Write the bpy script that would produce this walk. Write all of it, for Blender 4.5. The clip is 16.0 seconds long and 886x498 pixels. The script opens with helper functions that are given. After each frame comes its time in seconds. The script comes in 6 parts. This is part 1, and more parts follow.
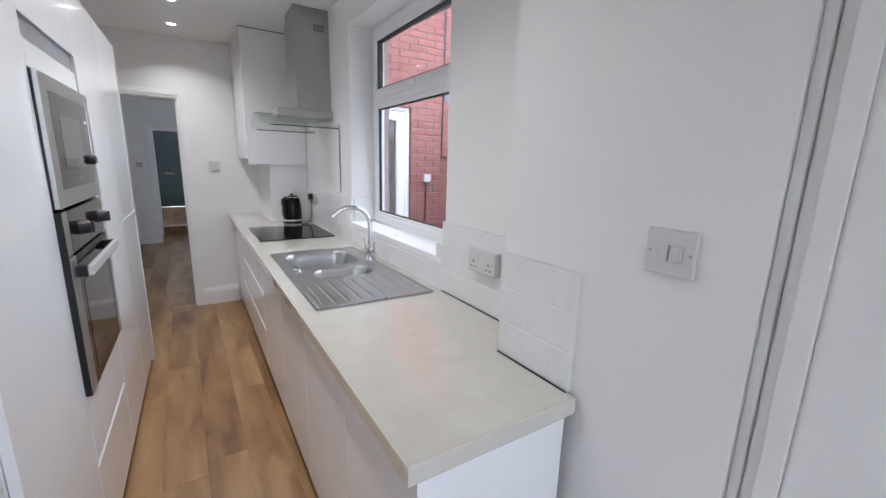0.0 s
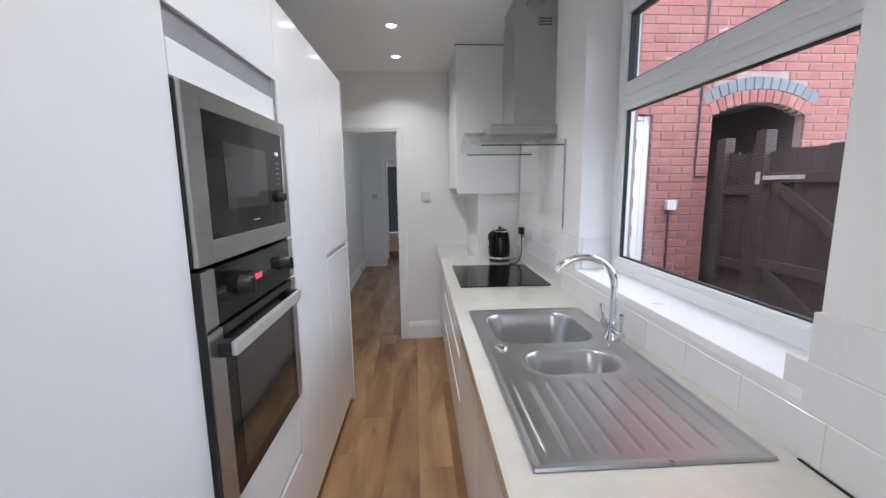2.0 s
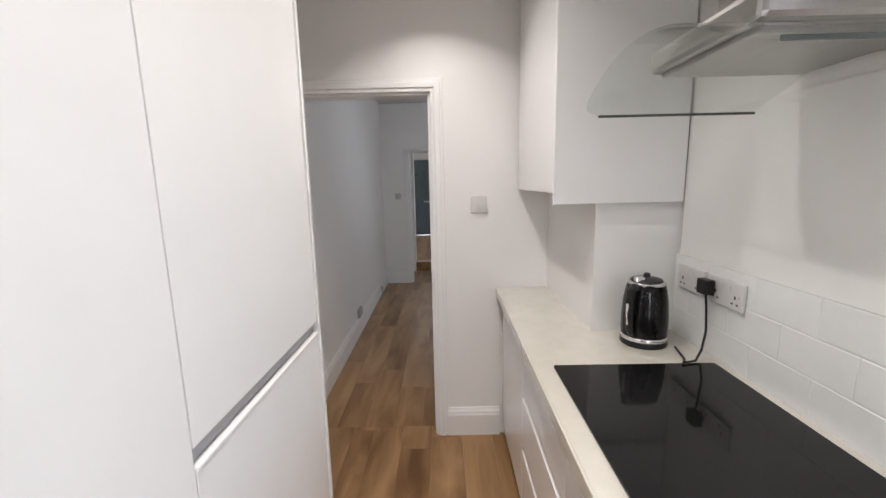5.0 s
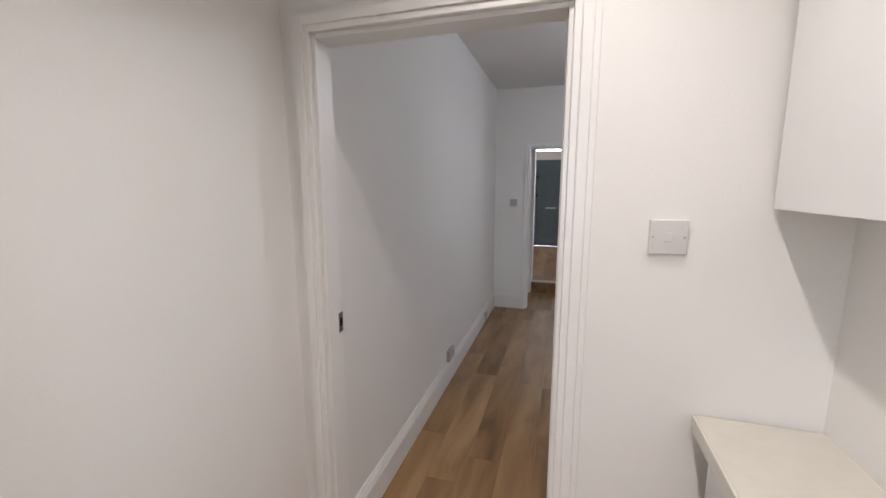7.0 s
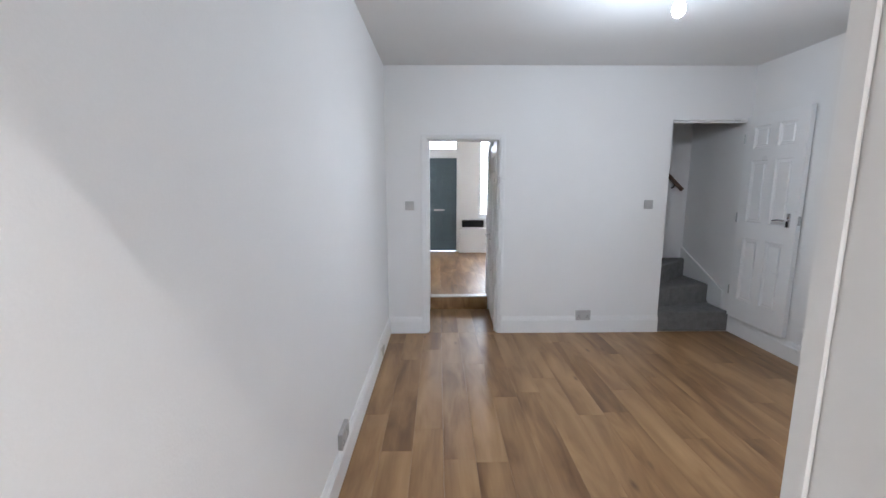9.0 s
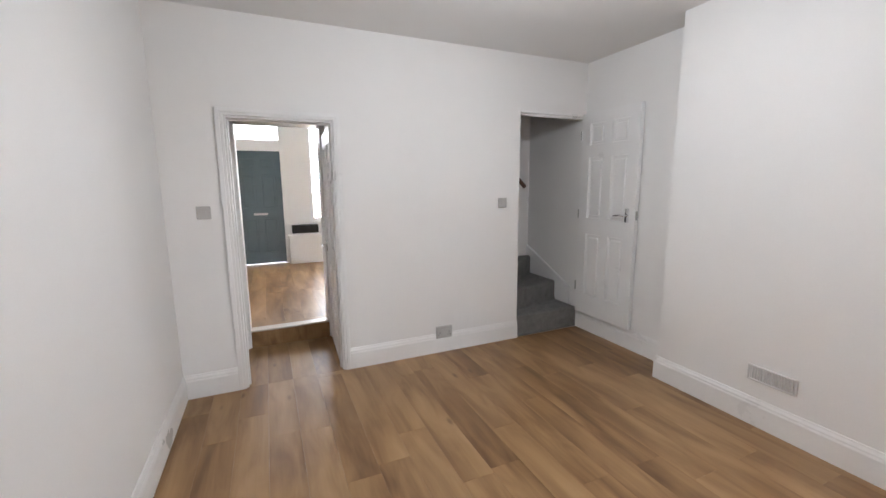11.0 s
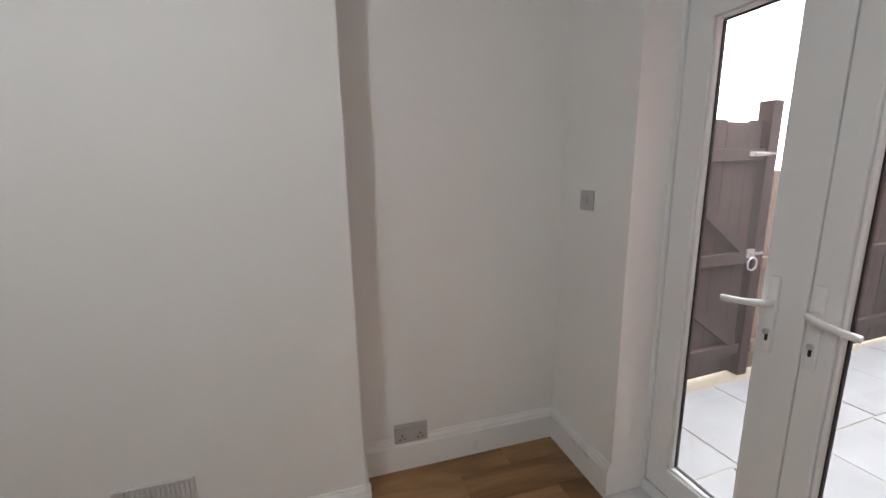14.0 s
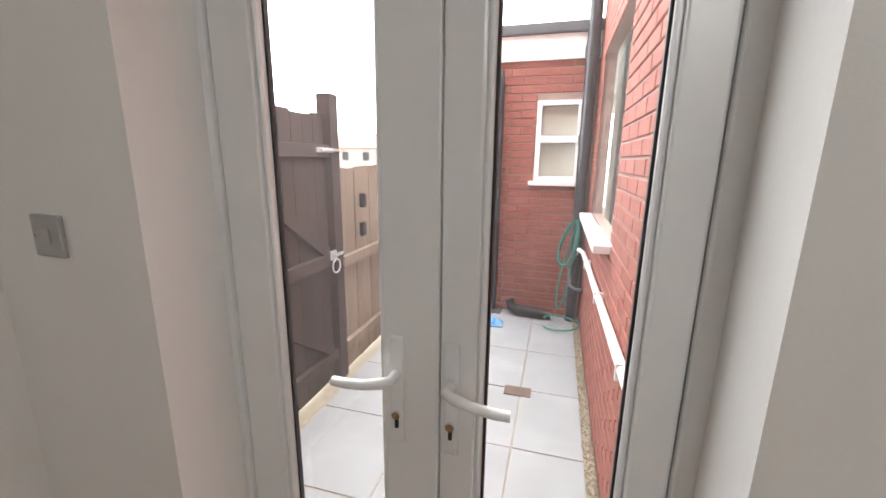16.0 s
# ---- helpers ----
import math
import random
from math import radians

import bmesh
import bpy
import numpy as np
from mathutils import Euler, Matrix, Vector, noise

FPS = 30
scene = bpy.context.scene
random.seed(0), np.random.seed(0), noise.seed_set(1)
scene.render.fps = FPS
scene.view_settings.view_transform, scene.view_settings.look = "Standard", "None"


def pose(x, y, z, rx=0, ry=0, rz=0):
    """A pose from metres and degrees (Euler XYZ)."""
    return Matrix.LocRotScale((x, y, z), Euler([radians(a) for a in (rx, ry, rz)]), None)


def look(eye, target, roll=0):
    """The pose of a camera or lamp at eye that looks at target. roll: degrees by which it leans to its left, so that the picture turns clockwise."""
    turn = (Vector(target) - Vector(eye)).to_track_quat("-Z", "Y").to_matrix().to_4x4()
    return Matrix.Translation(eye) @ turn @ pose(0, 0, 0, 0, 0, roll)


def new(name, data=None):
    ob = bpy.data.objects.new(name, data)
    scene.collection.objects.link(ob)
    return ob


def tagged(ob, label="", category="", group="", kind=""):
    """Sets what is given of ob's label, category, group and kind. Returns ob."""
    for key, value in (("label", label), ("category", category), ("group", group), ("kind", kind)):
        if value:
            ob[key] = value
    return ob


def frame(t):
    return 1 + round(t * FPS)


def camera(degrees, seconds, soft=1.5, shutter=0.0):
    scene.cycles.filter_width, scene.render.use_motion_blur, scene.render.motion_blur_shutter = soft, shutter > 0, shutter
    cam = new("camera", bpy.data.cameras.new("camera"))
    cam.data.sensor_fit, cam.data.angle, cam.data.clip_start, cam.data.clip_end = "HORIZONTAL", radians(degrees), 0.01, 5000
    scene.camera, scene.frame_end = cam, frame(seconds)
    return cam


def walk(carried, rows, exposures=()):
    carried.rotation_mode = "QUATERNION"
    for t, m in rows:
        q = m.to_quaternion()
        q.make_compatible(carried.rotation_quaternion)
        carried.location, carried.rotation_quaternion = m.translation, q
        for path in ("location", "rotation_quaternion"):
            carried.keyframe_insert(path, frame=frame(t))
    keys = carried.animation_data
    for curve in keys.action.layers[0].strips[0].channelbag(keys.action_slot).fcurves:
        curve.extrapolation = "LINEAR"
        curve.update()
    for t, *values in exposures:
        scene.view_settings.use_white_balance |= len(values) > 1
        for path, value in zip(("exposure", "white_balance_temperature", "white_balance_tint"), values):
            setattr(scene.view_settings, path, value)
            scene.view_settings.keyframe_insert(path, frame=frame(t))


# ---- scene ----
cam = camera(96.0, 16.0)
PATH = [
    (0, (-0.315, -4.488, 1.452), (0.748, -2.847, 1.032), 1.5),
    (0.5, (-0.19, -4.34, 1.444), (0.505, -2.515, 1.015), 2.2),
    (1, (-0.101, -4.215, 1.449), (0.229, -2.289, 1.023), 2.4),
    (1.5, (-0.112, -3.997, 1.441), (0.024, -2.04, 1.051), 0.4),
    (2, (-0.163, -3.751, 1.455), (-0.026, -1.779, 1.15), -0.7),
    (2.5, (-0.151, -3.458, 1.45), (-0.097, -1.483, 1.142), -1.1),
    (3, (-0.14, -3.197, 1.464), (-0.135, -1.222, 1.148), -1.5),
    (3.5, (-0.191, -2.922, 1.452), (-0.172, -0.947, 1.14), -1.6),
    (3.7, (-0.207, -2.824, 1.458), (-0.177, -0.848, 1.149), -1.6),
    (5.8, (-0.27, -1.776, 1.499), (-0.359, 0.192, 1.156), -0.1),
    (6, (-0.273, -1.667, 1.498), (-0.428, 0.297, 1.155), -0.1),
    (6.5, (-0.278, -1.375, 1.49), (-0.652, 0.562, 1.16), -0.2),
    (7, (-0.31, -1.132, 1.5), (-0.883, 0.759, 1.189), -0.1),
    (7.5, (-0.396, -0.87, 1.486), (-1.02, 1.007, 1.19), -0.3),
    (8, (-0.466, -0.659, 1.488), (-0.975, 1.254, 1.2), -0.4),
    (8.5, (-0.545, -0.439, 1.478), (-0.826, 1.519, 1.184), -0.2),
    (9, (-0.61, -0.21, 1.486), (-0.588, 1.767, 1.179), -0.1),
    (9.5, (-0.681, -0.001, 1.5), (-0.321, 1.94, 1.179), 0.3),
    (9.7, (-0.701, 0.066, 1.492), (-0.217, 1.981, 1.178), 0.4),
    (11.8, (-0.276, 0.975, 1.468), (0.782, 2.636, 1.121), -1.0),
    (12, (-0.216, 1.065, 1.466), (0.967, 2.638, 1.112), -1.0),
    (12.5, (0.013, 1.234, 1.472), (1.541, 2.468, 1.096), -1.2),
    (13, (0.294, 1.247, 1.445), (2.11, 2.001, 1.08), -1.6),
    (13.5, (0.562, 1.273, 1.477), (2.516, 1.332, 1.053), -1.6),
    (14, (0.692, 1.198, 1.441), (2.573, 0.641, 1.049), -1.0),
    (14.5, (0.886, 1.046, 1.435), (2.518, -0.032, 1.02), -0.2),
    (15, (1.015, 0.88, 1.436), (2.344, -0.555, 1.021), -0.2),
    (15.5, (1.12, 0.735, 1.433), (2.083, -0.963, 0.998), 0.3),
    (16, (1.197, 0.591, 1.456), (1.804, -1.264, 1.019), 0.7),
]
walk(cam, [(t, look(eye, target, roll)) for t, eye, target, roll in PATH], [
    (0, 0.87, 5700, 12), (0.5, 0.86, 5700, 12), (1.0, 0.82, 5680, 12), (1.5, 0.77, 5680, 12), (2.0, 0.80, 5720, 12), (2.5, 0.84, 5950, 12), (3, 0.96, 6100, 12), (3.5, 1.1, 6250, 13), (6, 1.22, 6250, 14), (7, 1.36, 6300, 15), (8, 1.34, 6050, 13), (8.5, 1.42, 5850, 12), (9, 2.2, 5800, 11), (9.5, 2.25, 5900, 11),
    (12, 2.5, 6700, 15), (12.5, 2.62, 6750, 15), (13, 2.72, 6800, 16), (13.5, 2.3, 6850, 13), (14, 1.66, 6600, 11), (14.5, 1.72, 6800, 12), (15, 1.72, 7000, 12), (16, 1.68, 7000, 12)])

# ---- light ----
world = bpy.data.worlds.new("overcast_sky")
scene.world = world
world.use_nodes = True
wt = world.node_tree
sky = wt.nodes.new("ShaderNodeTexSky")
sky.sky_type = "NISHITA"
sky.sun_disc = False
sky.sun_elevation, sky.sun_rotation = radians(52), radians(200)
sky.dust_density, sky.ozone_density = 6.0, 0.4
veil = wt.nodes.new("ShaderNodeMix")
veil.data_type = "RGBA"
veil.inputs["Factor"].default_value = 0.85
wt.links.new(sky.outputs[0], veil.inputs["A"])
veil.inputs["B"].default_value = (20.5, 21.3, 22.8, 1)
back = wt.nodes["Background"]
back.inputs["Strength"].default_value = 0.15
wt.links.new(veil.outputs["Result"], back.inputs["Color"])

sun = new("sun", bpy.data.lights.new("sun", "SUN"))
sun.data.energy, sun.data.angle, sun.data.color = 0.5, radians(25), (1, 0.97, 0.93)
sun.matrix_basis = look((0, 0, 0), (-0.20, 0.58, -0.79))


def lamp(name, x, y, z, watts, colour, size, kind="AREA", spread=125):
    ob = new(name, bpy.data.lights.new(name, kind))
    ob.data.energy, ob.data.color = watts, colour
    if kind == "AREA":
        ob.data.shape, ob.data.size, ob.data.spread = "DISK", size, radians(spread)
    else:
        ob.data.shadow_soft_size = size
    ob.location = (x, y, z)
    return ob


WARM = (1.0, 0.93, 0.835)
COOL = (0.89, 0.955, 1.0)
for ly in (-0.41, -1.02, -1.63, -2.24, -2.85, -3.46):
    lamp("downlight_beam", -0.284, ly, 2.463, 1.9, WARM, 0.05)
lamp("bulb_light", 0.60, 1.94, 2.285, 7.0, COOL, 0.07, "POINT")

# ---- materials ----


def nodes(name):
    m = bpy.data.materials.new(name)
    m.use_nodes = True
    t = m.node_tree
    return m, t, t.nodes["Principled BSDF"]


def node(t, kind, **values):
    n = t.nodes.new("ShaderNode" + kind)
    for k, v in values.items():
        n.inputs[k].default_value = v
    return n


def coords(t, scale=(1, 1, 1), random_shift=False):
    co = t.nodes.new("ShaderNodeTexCoord")
    mp = t.nodes.new("ShaderNodeMapping")
    mp.inputs["Scale"].default_value = scale
    t.links.new(co.outputs["Object"], mp.inputs["Vector"])
    if random_shift:
        info = t.nodes.new("ShaderNodeObjectInfo")
        mul = t.nodes.new("ShaderNodeMath")
        mul.operation = "MULTIPLY"
        mul.inputs[1].default_value = 37.0
        t.links.new(info.outputs["Random"], mul.inputs[0])
        t.links.new(mul.outputs[0], mp.inputs["Location"])
    return mp


def ramp(t, source, stops):
    r = t.nodes.new("ShaderNodeValToRGB")
    els = r.color_ramp.elements
    els[0].position, els[0].color = stops[0][0], (*stops[0][1], 1)
    els[1].position, els[1].color = stops[-1][0], (*stops[-1][1], 1)
    for p, c in stops[1:-1]:
        els.new(p).color = (*c, 1)
    t.links.new(source, r.inputs[0])
    return r


def bump(t, b, source, strength, distance=0.01):
    n = t.nodes.new("ShaderNodeBump")
    n.inputs["Strength"].default_value, n.inputs["Distance"].default_value = strength, distance
    t.links.new(source, n.inputs["Height"])
    t.links.new(n.outputs[0], b.inputs["Normal"])


def surface(name, a, c, rough=0.5, metal=0.0, scale=4.0, grain=60.0, relief=0.1, coat=0.0, stretch=(1, 1, 1), rough_spread=0.08, random_shift=False, ior=1.5):
    """Two-scale mottled surface between colours a and c."""
    m, t, b = nodes(name)
    mp = coords(t, stretch, random_shift)
    big = node(t, "TexNoise", Scale=scale, Detail=4.0, Roughness=0.6)
    fine = node(t, "TexNoise", Scale=grain, Detail=3.0, Roughness=0.6)
    for n in (big, fine):
        t.links.new(mp.outputs[0], n.inputs["Vector"])
    mix = t.nodes.new("ShaderNodeMath")
    mix.operation = "MULTIPLY_ADD"
    mix.inputs[1].default_value = 0.35
    t.links.new(fine.outputs["Fac"], mix.inputs[0])
    sub = t.nodes.new("ShaderNodeMath")
    sub.operation = "MULTIPLY"
    sub.inputs[1].default_value = 0.65
    t.links.new(big.outputs["Fac"], sub.inputs[0])
    t.links.new(sub.outputs[0], mix.inputs[2])
    r = ramp(t, mix.outputs[0], [(0.3, a), (0.7, c)])
    t.links.new(r.outputs[0], b.inputs["Base Color"])
    mr = node(t, "MapRange", **{"To Min": max(0.02, rough - rough_spread), "To Max": min(1, rough + rough_spread)})
    t.links.new(big.outputs["Fac"], mr.inputs[0])
    t.links.new(mr.outputs[0], b.inputs["Roughness"])
    b.inputs["Metallic"].default_value = metal
    b.inputs["IOR"].default_value = ior
    b.inputs["Coat Weight"].default_value = coat
    b.inputs["Coat Roughness"].default_value = 0.05
    if relief:
        bump(t, b, fine.outputs["Fac"], relief, 0.004)
    return m


PAINT = surface("wall_paint", (0.80, 0.79, 0.775), (0.84, 0.83, 0.815), 0.72, scale=1.3, grain=140, relief=0.10)
CEIL = surface("ceiling_paint", (0.78, 0.775, 0.765), (0.82, 0.815, 0.805), 0.8, scale=1.2, grain=90, relief=0.10)
GLOSS_PAINT = surface("gloss_woodwork_paint", (0.80, 0.795, 0.785), (0.85, 0.845, 0.835), 0.30, scale=3, grain=45, relief=0.05)
UNIT = surface("white_gloss_cabinet", (0.80, 0.80, 0.80), (0.84, 0.84, 0.84), 0.16, scale=0.8, grain=9, relief=0.008, coat=0.3, rough_spread=0.03)
CARCASS = surface("white_melamine", (0.70, 0.70, 0.69), (0.76, 0.76, 0.75), 0.45, scale=3, grain=120, relief=0.02)
CHANNEL = surface("grey_handle_channel", (0.34, 0.34, 0.36), (0.42, 0.42, 0.44), 0.42, metal=0.5, scale=6, grain=90, relief=0.02)
PLINTH = surface("grey_plinth", (0.20, 0.19, 0.19), (0.28, 0.27, 0.26), 0.5, scale=5, grain=70, relief=0.03)
WORKTOP = surface("cream_gloss_worktop", (0.58, 0.556, 0.485), (0.66, 0.635, 0.565), 0.03, scale=14, grain=420, relief=0.0, coat=1.0, rough_spread=0.01)
TILE = surface("white_gloss_tile", (0.76, 0.765, 0.76), (0.83, 0.83, 0.825), 0.14, scale=6, grain=20, relief=0.03, random_shift=True, rough_spread=0.05)
GROUT = surface("pale_grout", (0.62, 0.61, 0.59), (0.72, 0.71, 0.69), 0.85, scale=9, grain=160, relief=0.2)
TILE_GROUT = surface("white_tile_grout", (0.72, 0.715, 0.705), (0.79, 0.785, 0.775), 0.8, scale=9, grain=160, relief=0.1)
STEEL = surface("brushed_steel", (0.38, 0.375, 0.365), (0.50, 0.495, 0.48), 0.30, metal=1.0, scale=3, grain=70, stretch=(1, 0.06, 1), relief=0.03)
SINK = surface("satin_sink_steel", (0.47, 0.47, 0.465), (0.57, 0.57, 0.565), 0.29, metal=1.0, scale=5, grain=220, relief=0.008, rough_spread=0.04)
ALUMINIUM = surface("satin_aluminium", (0.66, 0.65, 0.63), (0.76, 0.75, 0.73), 0.42, metal=0.75, scale=4, grain=90, stretch=(1, 0.08, 1), relief=0.02)
CHROME = surface("polished_chrome", (0.74, 0.74, 0.75), (0.82, 0.82, 0.83), 0.07, metal=1.0, scale=5, grain=60, relief=0.0, rough_spread=0.04)
BLACK_GLASS = surface("black_appliance_glass", (0.006, 0.006, 0.0065), (0.011, 0.011, 0.0115), 0.06, scale=4, grain=80, relief=0.0, coat=0.0, ior=1.33, rough_spread=0.03)
DARK_GLASS = surface("oven_window_glass", (0.016, 0.015, 0.014), (0.026, 0.025, 0.024), 0.05, scale=4, grain=80, relief=0.0, coat=0.0, ior=1.75, rough_spread=0.02)
BLACK = surface("black_plastic", (0.014, 0.014, 0.015), (0.03, 0.03, 0.032), 0.35, scale=6, grain=120, relief=0.04, ior=1.3)
PLATE = surface("white_switch_plastic", (0.60, 0.59, 0.585), (0.68, 0.67, 0.66), 0.38, scale=8, grain=90, relief=0.02)
GREY_PLATE = surface("satin_silver_switch_plate", (0.42, 0.41, 0.40), (0.52, 0.51, 0.50), 0.42, metal=0.25, scale=8, grain=120, relief=0.03)
UPVC = surface("white_upvc", (0.79, 0.795, 0.80), (0.825, 0.83, 0.835), 0.30, scale=2.5, grain=60, relief=0.0, rough_spread=0.02)
GASKET = surface("black_rubber_gasket", (0.015, 0.015, 0.016), (0.03, 0.03, 0.03), 0.6, scale=9, grain=90, relief=0.05)
CARPET = surface("grey_stair_carpet", (0.12, 0.116, 0.112), (0.225, 0.217, 0.208), 0.95, scale=14, grain=420, relief=0.9)
BLUE = surface("blue_grey_door_paint", (0.10, 0.145, 0.165), (0.13, 0.18, 0.20), 0.38, scale=3, grain=60, relief=0.06)
WOOD_DARK = surface("dark_wood_handrail", (0.10, 0.05, 0.03), (0.18, 0.10, 0.06), 0.35, scale=5, grain=40, stretch=(0.2, 1, 1), relief=0.1)
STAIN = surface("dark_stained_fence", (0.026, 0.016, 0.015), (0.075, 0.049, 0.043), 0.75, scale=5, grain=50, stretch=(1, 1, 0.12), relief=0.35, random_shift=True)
FADED = surface("weathered_fence_board", (0.17, 0.12, 0.09), (0.33, 0.26, 0.20), 0.85, scale=4, grain=45, stretch=(1, 1, 0.1), relief=0.4, random_shift=True)
GALV = surface("galvanised_iron", (0.50, 0.52, 0.54), (0.68, 0.70, 0.72), 0.42, metal=0.7, scale=20, grain=120, relief=0.1)
PIPE = surface("black_rainwater_pipe", (0.015, 0.018, 0.025), (0.04, 0.045, 0.055), 0.32, scale=4, grain=70, relief=0.05)
WHITE_PIPE = surface("white_waste_pipe", (0.72, 0.71, 0.70), (0.80, 0.79, 0.78), 0.4, scale=5, grain=60, relief=0.03)
HOSE = surface("green_hose", (0.02, 0.16, 0.13), (0.04, 0.25, 0.20), 0.42, scale=12, grain=90, relief=0.05)
BAG = surface("blue_plastic_bag", (0.03, 0.22, 0.62), (0.12, 0.42, 0.85), 0.35, scale=9, grain=40, relief=0.3)
SLAB = surface("grey_paving_slab", (0.26, 0.27, 0.28), (0.36, 0.37, 0.385), 0.85, scale=3.5, grain=130, relief=0.25, random_shift=True)
SAND = surface("sandy_joint_and_gravel", (0.22, 0.19, 0.14), (0.46, 0.40, 0.31), 0.95, scale=30, grain=150, relief=0.7)
MORTAR = surface("lime_mortar", (0.25, 0.18, 0.16), (0.37, 0.28, 0.25), 0.95, scale=9, grain=130, relief=0.5)
BRICK = surface("red_brick", (0.19, 0.052, 0.04), (0.36, 0.125, 0.095), 0.85, scale=5, grain=60, relief=0.4, random_shift=True)
BRICK_OLD = surface("old_red_brick", (0.18, 0.06, 0.055), (0.36, 0.15, 0.13), 0.88, scale=6, grain=55, relief=0.5, random_shift=True)
BRICK_BLUE = surface("blue_engineering_brick", (0.10, 0.11, 0.125), (0.18, 0.195, 0.215), 0.7, scale=6, grain=60, relief=0.35, random_shift=True)
FASCIA = surface("white_fascia_board", (0.70, 0.71, 0.72), (0.78, 0.79, 0.80), 0.4, scale=3, grain=50, relief=0.04)
ROOF = surface("dark_felt_roof", (0.05, 0.055, 0.065), (0.11, 0.115, 0.125), 0.8, scale=5, grain=90, relief=0.4)
MARBLE = surface("grey_veined_sill", (0.58, 0.58, 0.58), (0.76, 0.76, 0.755), 0.2, scale=9, grain=35, relief=0.0)
FAR_LEAF = surface("distant_foliage", (0.09, 0.115, 0.075), (0.16, 0.19, 0.12), 0.9, scale=3, grain=25, relief=0.4)
DISTANT = surface("distant_render", (0.17, 0.15, 0.145), (0.25, 0.225, 0.21), 0.9, scale=2, grain=25, relief=0.1)
# brick darkened in its colour to stand in for the passage's shade
SHADE_BRICK = surface("shade_dark_passage_brick", (0.025, 0.018, 0.017), (0.06, 0.042, 0.038), 0.9, scale=6, grain=55, relief=0.4)
RED_TILE = surface("distant_roof_tile", (0.22, 0.10, 0.075), (0.34, 0.17, 0.12), 0.85, scale=3, grain=30, relief=0.3)


def oak():
    m, t, b = nodes("oak_vinyl_plank")
    mp = coords(t, (1, 1, 1), True)
    wide = node(t, "TexNoise", Scale=3.0, Detail=3.5, Roughness=0.5, Distortion=0.6)
    st = t.nodes.new("ShaderNodeMapping")
    st.inputs["Scale"].default_value = (2.6, 0.5, 1)
    t.links.new(mp.outputs[0], st.inputs["Vector"])
    t.links.new(st.outputs[0], wide.inputs["Vector"])
    st2 = t.nodes.new("ShaderNodeMapping")
    st2.inputs["Scale"].default_value = (70, 2.2, 1)
    t.links.new(mp.outputs[0], st2.inputs["Vector"])
    grain = node(t, "TexNoise", Scale=1.0, Detail=4.0, Roughness=0.65)
    t.links.new(st2.outputs[0], grain.inputs["Vector"])
    knot = node(t, "TexVoronoi", Scale=2.2)
    st3 = t.nodes.new("ShaderNodeMapping")
    st3.inputs["Scale"].default_value = (2.2, 0.8, 1)
    t.links.new(mp.outputs[0], st3.inputs["Vector"])
    t.links.new(st3.outputs[0], knot.inputs["Vector"])
    info = t.nodes.new("ShaderNodeObjectInfo")
    a = t.nodes.new("ShaderNodeMath")
    a.operation = "MULTIPLY_ADD"
    a.inputs[1].default_value = 0.15
    t.links.new(info.outputs["Random"], a.inputs[0])
    h = t.nodes.new("ShaderNodeMath")
    h.operation = "MULTIPLY_ADD"
    h.inputs[1].default_value = 0.80
    t.links.new(wide.outputs["Fac"], h.inputs[0])
    g = t.nodes.new("ShaderNodeMath")
    g.operation = "MULTIPLY"
    g.inputs[1].default_value = 0.13
    t.links.new(grain.outputs["Fac"], g.inputs[0])
    t.links.new(g.outputs[0], h.inputs[2])
    t.links.new(h.outputs[0], a.inputs[2])
    r = ramp(t, a.outputs[0], [(0.30, (0.125, 0.058, 0.020)), (0.47, (0.235, 0.125, 0.050)), (0.62, (0.335, 0.195, 0.086)), (0.82, (0.44, 0.275, 0.135))])
    kr = ramp(t, knot.outputs["Distance"], [(0.02, (0.35, 0.30, 0.28)), (0.10, (1, 1, 1))])
    mul = t.nodes.new("ShaderNodeMix")
    mul.data_type, mul.blend_type = "RGBA", "MULTIPLY"
    mul.inputs["Factor"].default_value = 0.75
    t.links.new(r.outputs[0], mul.inputs["A"])
    t.links.new(kr.outputs[0], mul.inputs["B"])
    t.links.new(mul.outputs["Result"], b.inputs["Base Color"])
    mr = node(t, "MapRange", **{"To Min": 0.26, "To Max": 0.46})
    t.links.new(grain.outputs["Fac"], mr.inputs[0])
    t.links.new(mr.outputs[0], b.inputs["Roughness"])
    bump(t, b, grain.outputs["Fac"], 0.12, 0.002)
    return m


OAK = oak()


